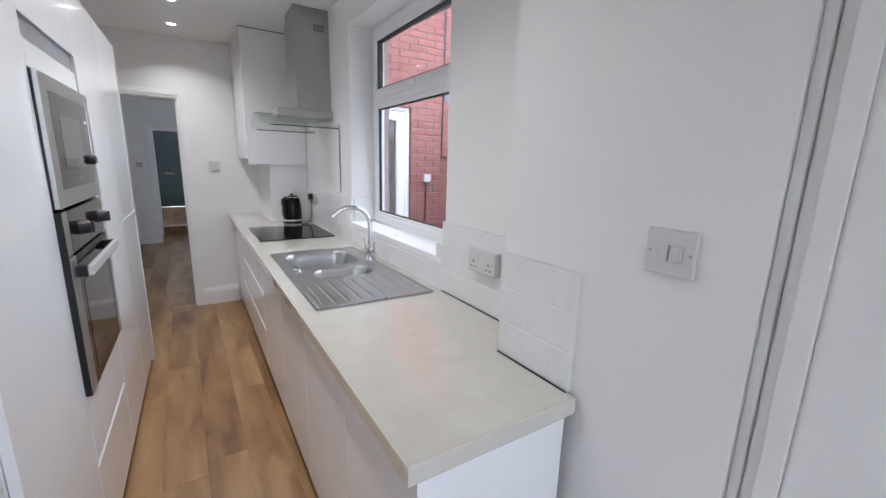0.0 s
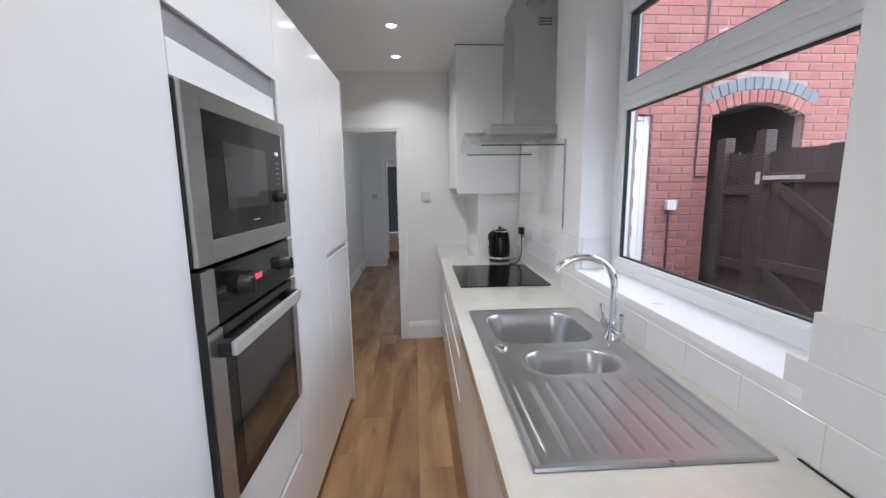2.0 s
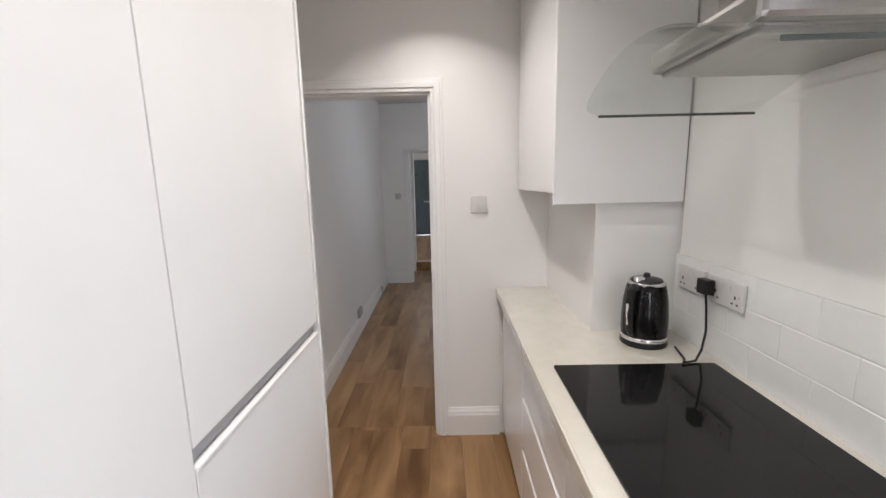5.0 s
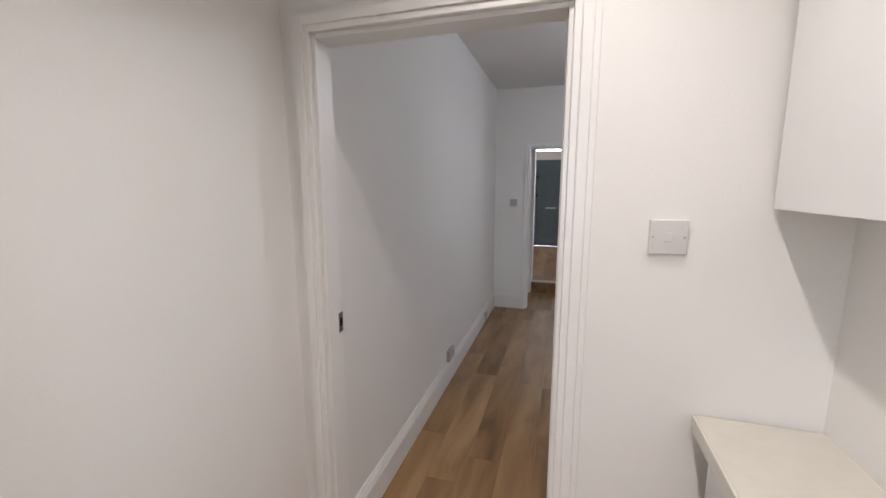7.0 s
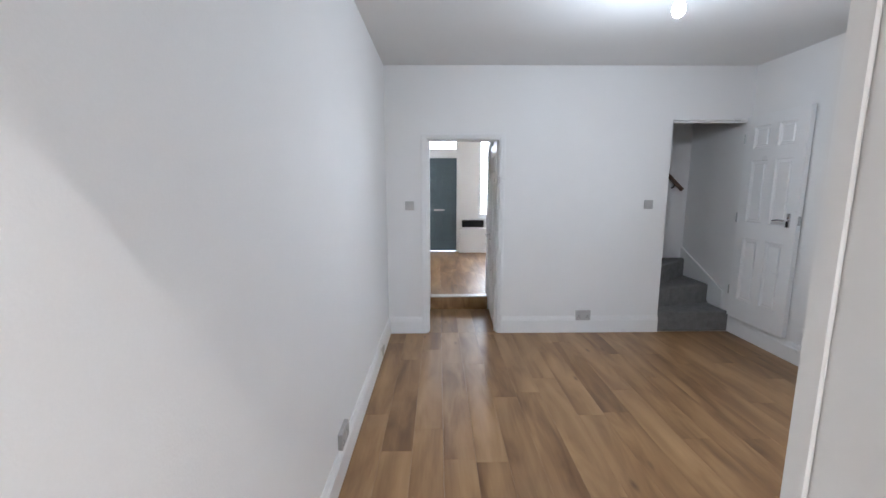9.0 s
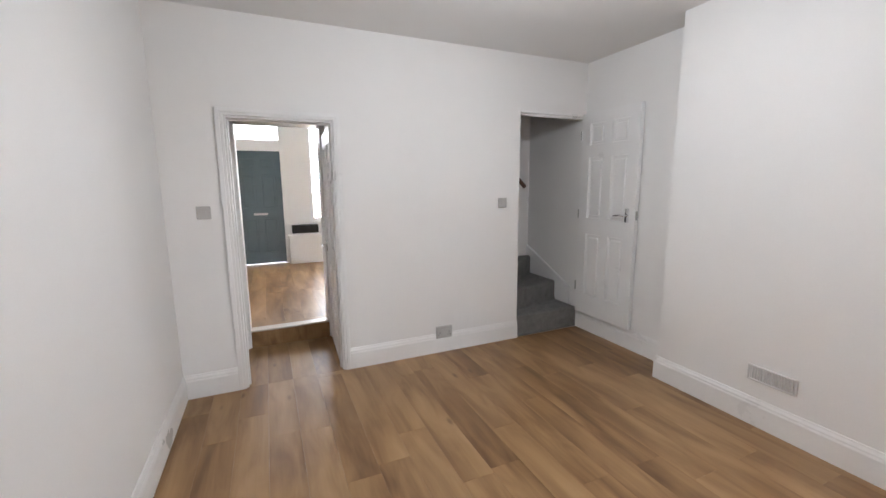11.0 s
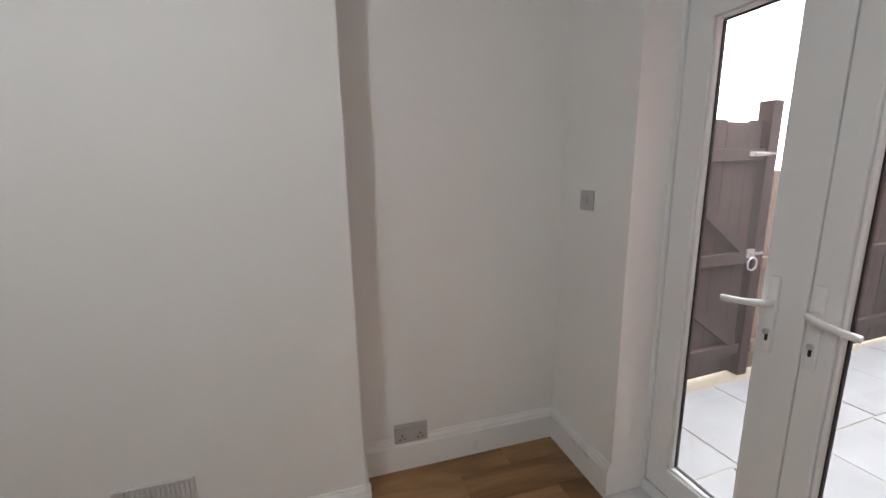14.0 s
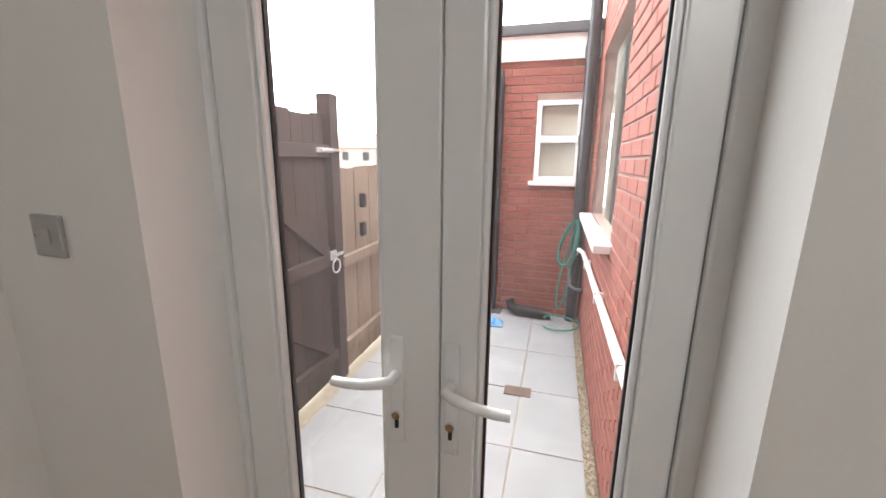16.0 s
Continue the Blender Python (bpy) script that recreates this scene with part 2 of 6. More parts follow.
def glass(name, tint, rough=0.0, haze=0.0):
    m, t, b = nodes(name)
    t.nodes.remove(b)
    clear = t.nodes.new("ShaderNodeBsdfTransparent")
    clear.inputs[0].default_value = (*tint, 1)
    shine = t.nodes.new("ShaderNodeBsdfGlossy")
    shine.inputs["Roughness"].default_value = rough
    grazing = t.nodes.new("ShaderNodeLayerWeight")
    grazing.inputs["Blend"].default_value = 0.5
    steep = node(t, "Math")
    steep.operation = "POWER"
    steep.inputs[1].default_value = 5.0
    t.links.new(grazing.outputs["Facing"], steep.inputs[0])
    fres = node(t, "Math")
    fres.operation = "MULTIPLY_ADD"
    fres.inputs[1].default_value, fres.inputs[2].default_value = 0.85, 0.025
    t.links.new(steep.outputs[0], fres.inputs[0])
    mix = t.nodes.new("ShaderNodeMixShader")
    t.links.new(fres.outputs[0], mix.inputs[0])
    t.links.new(clear.outputs[0], mix.inputs[1])
    t.links.new(shine.outputs[0], mix.inputs[2])
    last = mix
    # whitish haze mixed into the glass, its amount varied by noise
    if haze:
        film = t.nodes.new("ShaderNodeBsdfTranslucent")
        film.inputs[0].default_value = (0.92, 0.90, 0.90, 1)
        mp = coords(t, (1, 1, 0.35))
        haze_noise = node(t, "TexNoise", Scale=7.0, Detail=5.0, Roughness=0.6)
        t.links.new(mp.outputs[0], haze_noise.inputs["Vector"])
        amount = node(t, "MapRange", **{"From Min": 0.3, "From Max": 0.75, "To Min": haze * 0.4, "To Max": haze * 1.7})
        t.links.new(haze_noise.outputs["Fac"], amount.inputs[0])
        last = t.nodes.new("ShaderNodeMixShader")
        t.links.new(amount.outputs[0], last.inputs[0])
        t.links.new(mix.outputs[0], last.inputs[1])
        t.links.new(film.outputs[0], last.inputs[2])
    t.links.new(last.outputs[0], t.nodes["Material Output"].inputs["Surface"])
    return m


PANE = glass("window_glass", (0.97, 0.985, 0.98))
# garden door glass with the faint haze mixed in
HAZY_PANE = glass("hazy_door_glass", (0.97, 0.985, 0.98), haze=0.011)
HOOD_GLASS = glass("hood_glass", (0.95, 0.97, 0.96))


def glow(name, colour, strength):
    m, t, b = nodes(name)
    b.inputs["Base Color"].default_value = (*colour, 1)
    b.inputs["Emission Color"].default_value = (*colour, 1)
    b.inputs["Emission Strength"].default_value = strength
    return m


LED_WARM = glow("downlight_lens_lit", (1.0, 0.90, 0.76), 5)
BULB = glow("lit_bulb", (0.95, 0.98, 1.0), 30)
RED_LED = glow("red_led_digits", (1.0, 0.08, 0.10), 0.9)
WHITE_LED = glow("white_led_digits", (0.75, 0.80, 0.80), 0.55)

# ---- building helpers ----


def add_box(bm, x0, x1, y0, y1, z0, z1, bevel=0.0, segments=2):
    r = bmesh.ops.create_cube(bm, size=1)
    vs = r["verts"]
    for v in vs:
        v.co = Vector(((x0 + x1) / 2 + v.co.x * (x1 - x0), (y0 + y1) / 2 + v.co.y * (y1 - y0), (z0 + z1) / 2 + v.co.z * (z1 - z0)))
    if bevel:
        es = list({e for v in vs for e in v.link_edges})
        bmesh.ops.bevel(bm, geom=es, offset=bevel, segments=segments, affect="EDGES", profile=0.6)
    return bm


def box(x0, x1, y0, y1, z0, z1, bevel=0.0, segments=2):
    return add_box(bmesh.new(), x0, x1, y0, y1, z0, z1, bevel, segments)


def add_tube(bm, points, radius, sides=14, caps=True):
    """A round bar swept through the points; radius may be a list."""
    pts = [Vector(p) for p in points]
    radii = radius if isinstance(radius, (list, tuple)) else [radius] * len(pts)
    rings = []
    up = Vector((0.13, 0.21, 0.97)).normalized()
    for i, p in enumerate(pts):
        d = (pts[min(i + 1, len(pts) - 1)] - pts[max(i - 1, 0)]).normalized()
        if abs(d.dot(up)) > 0.95:
            up = Vector((0.97, 0.2, 0.1)).normalized()
        s = d.cross(up).normalized()
        up = s.cross(d).normalized()
        rings.append([bm.verts.new(p + (s * math.cos(a) + up * math.sin(a)) * radii[i]) for a in (2 * math.pi * k / sides for k in range(sides))])
    for a, b in zip(rings, rings[1:]):
        for k in range(sides):
            bm.faces.new((a[k], a[(k + 1) % sides], b[(k + 1) % sides], b[k]))
    if caps:
        bm.faces.new(rings[0][::-1])
        bm.faces.new(rings[-1])
    bmesh.ops.recalc_face_normals(bm, faces=bm.faces)
    return bm


def tube(points, radius, sides=14, caps=True):
    return add_tube(bmesh.new(), points, radius, sides, caps)


def lathe(profile, x, y, z, sides=32):
    """A turned shape about the vertical through (x, y); profile: (radius, height above z)."""
    bm = bmesh.new()
    rings = []
    for r, h in profile:
        rings.append([bm.verts.new((x + r * math.cos(2 * math.pi * k / sides), y + r * math.sin(2 * math.pi * k / sides), z + h)) for k in range(sides)])
    for a, b in zip(rings, rings[1:]):
        for k in range(sides):
            bm.faces.new((a[k], a[(k + 1) % sides], b[(k + 1) % sides], b[k]))
    bm.faces.new(rings[0][::-1])
    bm.faces.new(rings[-1])
    bmesh.ops.recalc_face_normals(bm, faces=bm.faces)
    return bm


def prism(outline, z0, z1):
    """A flat plate with the given outline in plan."""
    bm = bmesh.new()
    lo = [bm.verts.new((x, y, z0)) for x, y in outline]
    hi = [bm.verts.new((x, y, z1)) for x, y in outline]
    n = len(outline)
    bm.faces.new(lo[::-1])
    bm.faces.new(hi)
    for k in range(n):
        bm.faces.new((lo[k], lo[(k + 1) % n], hi[(k + 1) % n], hi[k]))
    bmesh.ops.recalc_face_normals(bm, faces=bm.faces)
    return bm


def rounded(x0, x1, y0, y1, r, steps=6):
    pts = []
    for cx, cy, a0 in ((x1 - r, y1 - r, 0), (x0 + r, y1 - r, 90), (x0 + r, y0 + r, 180), (x1 - r, y0 + r, 270)):
        for k in range(steps + 1):
            a = radians(a0 + 90 * k / steps)
            pts.append((cx + r * math.cos(a), cy + r * math.sin(a)))
    return pts


def to_mesh(name, bm, material, smooth=False):
    me = bpy.data.meshes.new(name)
    bm.to_mesh(me)
    bm.free()
    me.materials.append(material)
    if smooth:
        me.polygons.foreach_set("use_smooth", [True] * len(me.polygons))
        me.set_sharp_from_angle(angle=radians(38))
    return me


def part(name, bm, material, parent, label="", smooth=False, shadow=True):
    ob = new(name, to_mesh(name, bm, material, smooth))
    ob.parent = parent
    if parent is not None and "base" in parent:
        ob.matrix_parent_inverse = Matrix.Translation([-v for v in parent["base"]])
    if label:
        ob["label"] = label
    ob.visible_shadow = shadow
    return ob


def thing(name, base, label, category, group="", kind="", m=None):
    ob = new(name)
    ob.empty_display_size = 0.05
    ob["base"] = list(base)
    ob.matrix_basis = (m or Matrix()) @ Matrix.Translation(base)
    return tagged(ob, label, category, group, kind)


def single(name, bm, material, label, category, group="", kind="", smooth=False, m=None, shadow=True):
    ob = new(name, to_mesh(name, bm, material, smooth))
    if m:
        ob.matrix_basis = m
    ob.visible_shadow = shadow
    return tagged(ob, label, category, group, kind)


def structure(name, bm, material, label, category="wall", m=None, smooth=False):
    return single(name, bm, material, label, category, kind="structure", m=m, smooth=smooth)


def wall_mesh(along, u0, u1, w0, w1, z0, z1, openings=()):
    """A wall that runs along 'x' or 'y' from u0 to u1, between w0 and w1 across, with openings (u0, u1, z0, z1) cut through."""
    bm = bmesh.new()
    us = sorted({u0, u1, *[o[0] for o in openings], *[o[1] for o in openings]})
    us = [u for u in us if u0 <= u <= u1]
    for a, b in zip(us, us[1:]):
        mid = (a + b) / 2
        cuts = sorted((o[2], o[3]) for o in openings if o[0] < mid < o[1])
        z = z0
        for c0, c1 in cuts + [(z1, z1)]:
            if c0 > z + 1e-4:
                if along == "x":
                    add_box(bm, a, b, w0, w1, z, c0)
                else:
                    add_box(bm, w0, w1, a, b, z, c0)
            z = max(z, c1)
    return bm


def moulding(p0, p1, out, profile):
    """A straight moulding from p0 to p1; profile: (distance out from the wall, height)."""
    bm = bmesh.new()
    out = Vector(out)
    rings = [[bm.verts.new(Vector(p) + out * d + Vector((0, 0, h))) for d, h in profile] for p in (p0, p1)]
    n = len(profile)
    for k in range(n):
        bm.faces.new((rings[0][k], rings[0][(k + 1) % n], rings[1][(k + 1) % n], rings[1][k]))
    bm.faces.new(rings[0])
    bm.faces.new(rings[1][::-1])
    bmesh.ops.recalc_face_normals(bm, faces=bm.faces)
    return bm


SKIRT = [(0, 0), (0.019, 0), (0.019, 0.128), (0.015, 0.140), (0.015, 0.148), (0.008, 0.163), (0.006, 0.172), (0, 0.172)]


def skirting(p0, p1, out):
    return structure("baseboard", moulding((*p0, 0), (*p1, 0), (*out, 0), SKIRT), GLOSS_PAINT, "white gloss painted moulded skirting board", "skirting board")


def architrave(x0, x1, top, y, out, width=0.066):
    """Moulded frame round a door opening in a wall that runs along x."""
    bm = bmesh.new()
    for a, b, d in ((0, 0.020, 0.016), (0.020, 0.048, 0.022), (0.048, width, 0.012)):
        w0, w1 = (y, y + out * d) if out > 0 else (y + out * d, y)
        add_box(bm, x0 - b, x0 - a, w0, w1, 0, top + b, 0.002, 1)
        add_box(bm, x1 + a, x1 + b, w0, w1, 0, top + b, 0.002, 1)
        add_box(bm, x0 - a, x1 + a, w0, w1, top + a, top + b, 0.002, 1)
    return structure("trim", bm, GLOSS_PAINT, "white gloss moulded door architrave", "door frame")

# ---- structure ----
KC, DC = 2.475, 2.61            # kitchen and dining ceilings
LEFT, BACKY, FARY = -1.12, 0.085, 3.73
ENDY = 0.085                     # dining face of the kitchen end wall
FL2 = 0.165                     # front room floor
GROUND = -0.097
# the window side of the kitchen stands slightly askew to the rest of the house
# so does the tall cabinet row opposite
TALL = Matrix.Translation((-0.645, -2.555, 0)) @ Matrix.Rotation(radians(-1.3), 4, "Z") @ Matrix.Translation((0.645, 2.555, 0))
RUN = Matrix.Translation((0.02, -1.9, 0)) @ Matrix.Rotation(radians(-0.8), 4, "Z") @ Matrix.Translation((-0.02, 1.9, 0))

structure("floor_slab", add_box(add_box(box(-1.62, 0.86, -6.6, 0.0, -0.16, -0.014), 0.86, 1.76, -6.6, -3.56, -0.16, -0.014), -1.32, 2.6, 0.0, 4.62, -0.16, -0.014), GROUT, "concrete floor under the oak planks", "floor")
structure("floor_slab_front", box(-1.32, 2.6, 4.62, 8.05, -0.16, FL2 - 0.014), GROUT, "raised concrete floor of the front room", "floor")
# kitchen shell
structure("wall_kitchen_left", box(-1.62, -1.18, -3.36, 0.0, -0.1, KC), PAINT, "plain white painted kitchen wall")
structure("wall_kitchen_left_near", box(-1.62, -0.672, -6.5, -3.412, -0.1, KC), PAINT, "plain white painted wall beside the tall cabinets", m=TALL)
structure("wall_kitchen_end", wall_mesh("x", -1.62, 0.93, 0.0, ENDY, -0.1, DC + 0.1, [(-1.074, -0.306, -0.1, 1.96)]), PAINT, "white painted wall with a doorway between kitchen and dining room")
structure("wall_window", wall_mesh("y", -3.635, 0.0, 0.637, 0.86, -0.1, KC, [(-3.05, -1.855, 1.03, 2.28)]), PAINT, "white painted kitchen wall with a deep window opening", m=RUN)
structure("wall_pier", box(0.455, 0.86, -4.252, -3.635, -0.1, KC), PAINT, "white painted wall pier at the end of the worktop")
structure("wall_boxing", box(0.325, 0.70, -0.68, 0.0, 0.9, KC), PAINT, "white painted boxed-in pipe casing above the worktop")
structure("ceiling_kitchen", box(-1.62, 0.93, -6.5, 0.0, KC, KC + 0.15), CEIL, "white painted kitchen ceiling", "ceiling")
# room behind the starting point, in the rear extension
structure("wall_rear_door", wall_mesh("x", -0.66, 0.86, -4.37, -4.252, -0.1, KC, [(-0.64, 0.49, -0.1, 2.02)]), PAINT, "white painted wall with a doorway to the rear extension")
# out of view; its opening is added to bring daylight into the rear room
structure("wall_rear_end", wall_mesh("x", -1.62, 1.87, -6.6, -6.5, -0.1, KC, [(-0.5, 1.32, 0.72, 2.2)]), PAINT, "white painted rear wall with an unseen opening added for daylight")
structure("wall_rear_right", box(1.70, 1.76, -6.5, -3.66, -0.1, 2.36), PAINT, "plain white painted side wall of the rear extension")
structure("ceiling_rear", box(0.93, 1.76, -6.5, -3.56, 2.36, 2.40), CEIL, "white painted ceiling of the rear extension", "ceiling")
# dining shell
structure("wall_left", box(LEFT - 0.2, LEFT, ENDY, 8.0, -0.1, DC + 0.1), PAINT, "long plain white painted party wall")
structure("wall_garden", wall_mesh("x", 0.93, 2.6, -0.10, BACKY, -0.1, DC + 0.1, [(0.967, 1.938, 0.0, 2.08)]), PAINT, "white painted garden wall with a glazed double door")
structure("wall_right", box(2.405, 2.6, BACKY, 8.0, -0.1, DC + 1.2), PAINT, "white painted wall of the fireplace side")
structure("chimney_breast", box(2.155, 2.405, 1.115, 2.585, 0, DC), PAINT, "white painted blocked chimney breast", "chimney breast")
structure("wall_far", wall_mesh("x", LEFT, 2.405, FARY, FARY + 0.11, -0.1, DC + 1.2, [(-0.728, -0.012, -0.1, 1.95), (1.645, 2.39, -0.1, 2.135)]), PAINT, "white painted wall with a doorway and a stair opening")
structure("ceiling_dining", box(LEFT - 0.2, 2.6, ENDY, FARY, DC, DC + 0.1), CEIL, "white painted dining room ceiling", "ceiling")
structure("ceiling_lobby", box(LEFT - 0.2, 1.0, FARY + 0.11, 4.55, 2.2, 2.3), CEIL, "low white ceiling under the stairs", "ceiling")
structure("wall_lobby_right", box(0.035, 0.13, FARY + 0.11, 4.55, -0.1, 2.2), PAINT, "white painted lobby wall")
structure("wall_stair_left", box(1.0, 1.1, FARY + 0.11, 4.62, -0.1, DC + 1.2), PAINT, "white painted wall beside the stairs")
structure("wall_front_room", wall_mesh("x", LEFT, 2.405, 4.64, 4.74, -0.1, DC + 1.2, [(-0.728, 0.0, -0.1, 2.04)]), PAINT, "white painted wall between lobby and front room")
structure("wall_lobby_end", wall_mesh("x", LEFT, 0.13, 4.53, 4.64, -0.1, 2.2, [(-0.728, 0.0, -0.1, 2.04)]), PAINT, "white painted end wall of the lobby")
structure("ceiling_stairs", box(1.0, 2.405, FARY + 0.11, 4.64, DC + 1.1, DC + 1.2), CEIL, "ceiling over the stairs", "ceiling")
structure("ceiling_front", box(LEFT - 0.2, 2.6, 4.74, 8.2, 2.78, 2.88), CEIL, "white painted front room ceiling", "ceiling")
structure("wall_front", wall_mesh("x", LEFT - 0.2, 2.6, 8.0, 8.22, -0.1, 2.9, [(-0.980, -0.220, FL2, 2.60), (0.20, 2.3, 0.85, 2.62)]), PAINT, "white painted front wall with door and window")

# skirting boards
for p0, p1, out in (((-0.248, 0), (0.06, 0), (0, -1)), ((-1.18, 0), (-1.14, 0), (0, -1)), ((-1.18, -1.10), (-1.18, 0), (1, 0)), ((LEFT, ENDY), (LEFT, FARY), (1, 0)), ((LEFT, FARY), (-0.775, FARY), (0, -1)), ((0.035, FARY), (1.645, FARY), (0, -1)),
                    ((2.405, 2.585), (2.405, FARY), (-1, 0)), ((2.155, 1.0945), (2.155, 2.6055), (-1, 0)), ((2.1395, 2.585), (2.404, 2.585), (0, 1)), ((2.404, 1.115), (2.1395, 1.115), (0, -1)),
                    ((2.405, BACKY), (2.405, 1.115), (-1, 0)), ((1.938, BACKY), (2.405, BACKY), (0, 1)), ((-0.30, ENDY), (0.93, ENDY), (0, 1)),
                    ((LEFT, 4.53), (-0.728, 4.53), (0, -1)), ((LEFT, FARY + 0.11), (LEFT, 4.53), (1, 0))):
    skirting(p0, p1, out)
structure("baseboard_front", moulding((LEFT, 4.74, FL2), (LEFT, 8.0, FL2), (1, 0, 0), SKIRT), GLOSS_PAINT, "white gloss painted moulded skirting board", "skirting board")

# door frames and linings
architrave(-1.074, -0.306, 1.96, 0.0, -1)
architrave(-0.728, -0.012, 1.95, FARY, -1, 0.045)


def lining(x0, x1, top, y0, y1, stop=0.0):
    bm = bmesh.new()
    d = 0.014
    add_box(bm, x0, x0 + d, y0, y1, 0, top, 0.002, 1)
    add_box(bm, x1 - d, x1, y0, y1, 0, top, 0.002, 1)
    add_box(bm, x0 + d, x1 - d, y0, y1, top - d, top, 0.002, 1)
    if stop:
        add_box(bm, x0 + d, x0 + d + 0.012, stop, stop + 0.03, 0, top - d, 0.002, 1)
        add_box(bm, x1 - d - 0.012, x1 - d, stop, stop + 0.03, 0, top - d, 0.002, 1)
        add_box(bm, x0 + d + 0.012, x1 - d - 0.012, stop, stop + 0.03, top - d - 0.012, top - d, 0.002, 1)
    return structure("trim", bm, GLOSS_PAINT, "white gloss painted door lining", "door frame")


lining(-1.074, -0.306, 1.96, 0.001, ENDY + 0.004)
structure("trim", box(-0.3245, -0.3203, 0.066, ENDY + 0.002, 0, 1.945, 0.0015, 1), GLOSS_PAINT, "white gloss painted door stop in the doorway", "door frame")
lining(-0.728, -0.012, 1.95, FARY + 0.001, FARY + 0.109, FARY + 0.045)
lining(-0.728, 0.0, 2.04, 4.531, 4.739)
bm = box(1.631, 1.645, FARY + 0.001, FARY + 0.10, 0, 2.135)
add_box(bm, 1.645, 2.39, FARY - 0.004, FARY + 0.10, 2.115, 2.134, 0.002, 1)
add_box(bm, 1.645, 2.39, FARY + 0.02, FARY + 0.06, 2.095, 2.115, 0.002, 1)
structure("trim", bm, GLOSS_PAINT, "white gloss painted head of the stair doorway", "door frame")
# rear doorway: moulded frame on the kitchen side
bm = box(0.464, 0.50, -4.270, -4.2525, 0, 2.03, 0.004)
add_box(bm, 0.470, 0.50, -4.292, -4.271, 0, 2.03, 0.004)
add_box(bm, 0.449, 0.50, -4.326, -4.293, 0, 2.03, 0.003)
add_box(bm, 0.453, 0.50, -4.3315, -4.3265, 0, 2.03)
add_box(bm, -0.64, 0.43, -4.30, -4.257, 2.02, 2.075, 0.004)
structure("trim", bm, GLOSS_PAINT, "white gloss painted frame of the rear doorway", "door frame")


def lever_handle(parent, x, y, z, nx, ny, tip, plate_h=0.12, material=CHROME):
    """Lever on a back plate; (nx, ny): the way the plate faces; tip: the way the lever points."""
    side = Vector((tip[0], tip[1], 0))
    out = Vector((nx, ny, 0))
    c = Vector((x, y, z))
    bm = bmesh.new()
    w, d = 0.021, 0.006
    ext = [c + side * a * w + out * o for a in (-1, 1) for o in (0, d)]
    xs, ys = [p.x for p in ext], [p.y for p in ext]
    add_box(bm, min(xs), max(xs), min(ys), max(ys), z - plate_h / 2, z + plate_h / 2, 0.002)
    plate = part("handle_plate", bm, material, parent, smooth=True)
    pts = [c + out * 0.004, c + out * 0.042, c + out * 0.050 + side * 0.010, c + out * 0.052 + side * 0.045 + Vector((0, 0, 0.004)), c + out * 0.050 + side * 0.085 + Vector((0, 0, -0.002)), c + out * 0.046 + side * 0.112 + Vector((0, 0, -0.006))]
    part("lever", tube(pts, [0.009, 0.009, 0.0095, 0.009, 0.0085, 0.0075], 12), material, parent, smooth=True)
    return plate


def six_panel_door(name, label, width, height, m, material=GLOSS_PAINT, thickness=0.038, fourth=False):
    """Moulded six-panel leaf; local x from the hinge along the leaf, the face towards -y."""
    d = thing(name, (0, 0, 0), label, "door", m=m)
    bm = bmesh.new()
    s = 0.105
    mid = 0.09
    pw = (width - 2 * s - mid) / 2
    rows = ((0.195, 0.80), (0.955, 1.53), (1.64, height - 0.105))
    rows = tuple((a * height / 1.94, b * height / 1.94) for a, b in rows)
    add_box(bm, 0, s, 0, thickness, 0, height)
    add_box(bm, width - s, width, 0, thickness, 0, height)
    add_box(bm, s + pw, s + pw + mid, 0, thickness, 0, height)
    zs = [0] + [v for r in rows for v in r] + [height]
    for x0 in (s, s + pw + mid):
        for a, b in zip(zs[::2], zs[1::2]):
            add_box(bm, x0, x0 + pw, 0, thickness, a, b)
    bmesh.ops.remove_doubles(bm, verts=bm.verts, dist=1e-5)
    part("leaf_frame", bm, material, d)
    for x0 in (s, s + pw + mid):
        for a, b in rows:
            pb = bmesh.new()
            add_box(pb, x0, x0 + pw, 0.013, thickness - 0.013, a, b)
            for y0, y1 in ((0.004, 0.014), (thickness - 0.014, thickness - 0.004)):
                add_box(pb, x0 + 0.028, x0 + pw - 0.028, y0, y1, a + 0.028, b - 0.028, 0.0095, 1)
            r = 0.010
            for u0, u1, v0, v1 in ((x0, x0 + pw, a, a + r), (x0, x0 + pw, b - r, b), (x0, x0 + r, a + r, b - r), (x0 + pw - r, x0 + pw, a + r, b - r)):
                add_box(pb, u0, u1, 0.005, thickness - 0.005, v0, v1, 0.004, 1)
            part("panel", pb, material, d)
    return d


# stair door, folded back against the wall
stair_door = six_panel_door("stair_door", "white six-panel door standing open against the wall", 0.665, 1.945, Matrix.Translation((2.352, 3.715, 0.19)) @ Matrix.Rotation(radians(-90), 4, "Z"))
lever_handle(stair_door, 0.585, 0.0, 1.01, 0, -1, (-1, 0))
part("latch", box(0.6655, 0.669, 0.008, 0.030, 0.975, 1.05), STEEL, stair_door, "steel latch plate on the edge")
for hz in (0.22, 0.95, 1.70):
    part("hinge", tube([(-0.004, -0.004, hz), (-0.004, -0.004, hz + 0.09)], 0.006, 10), STEEL, stair_door, "steel butt hinge", smooth=True)

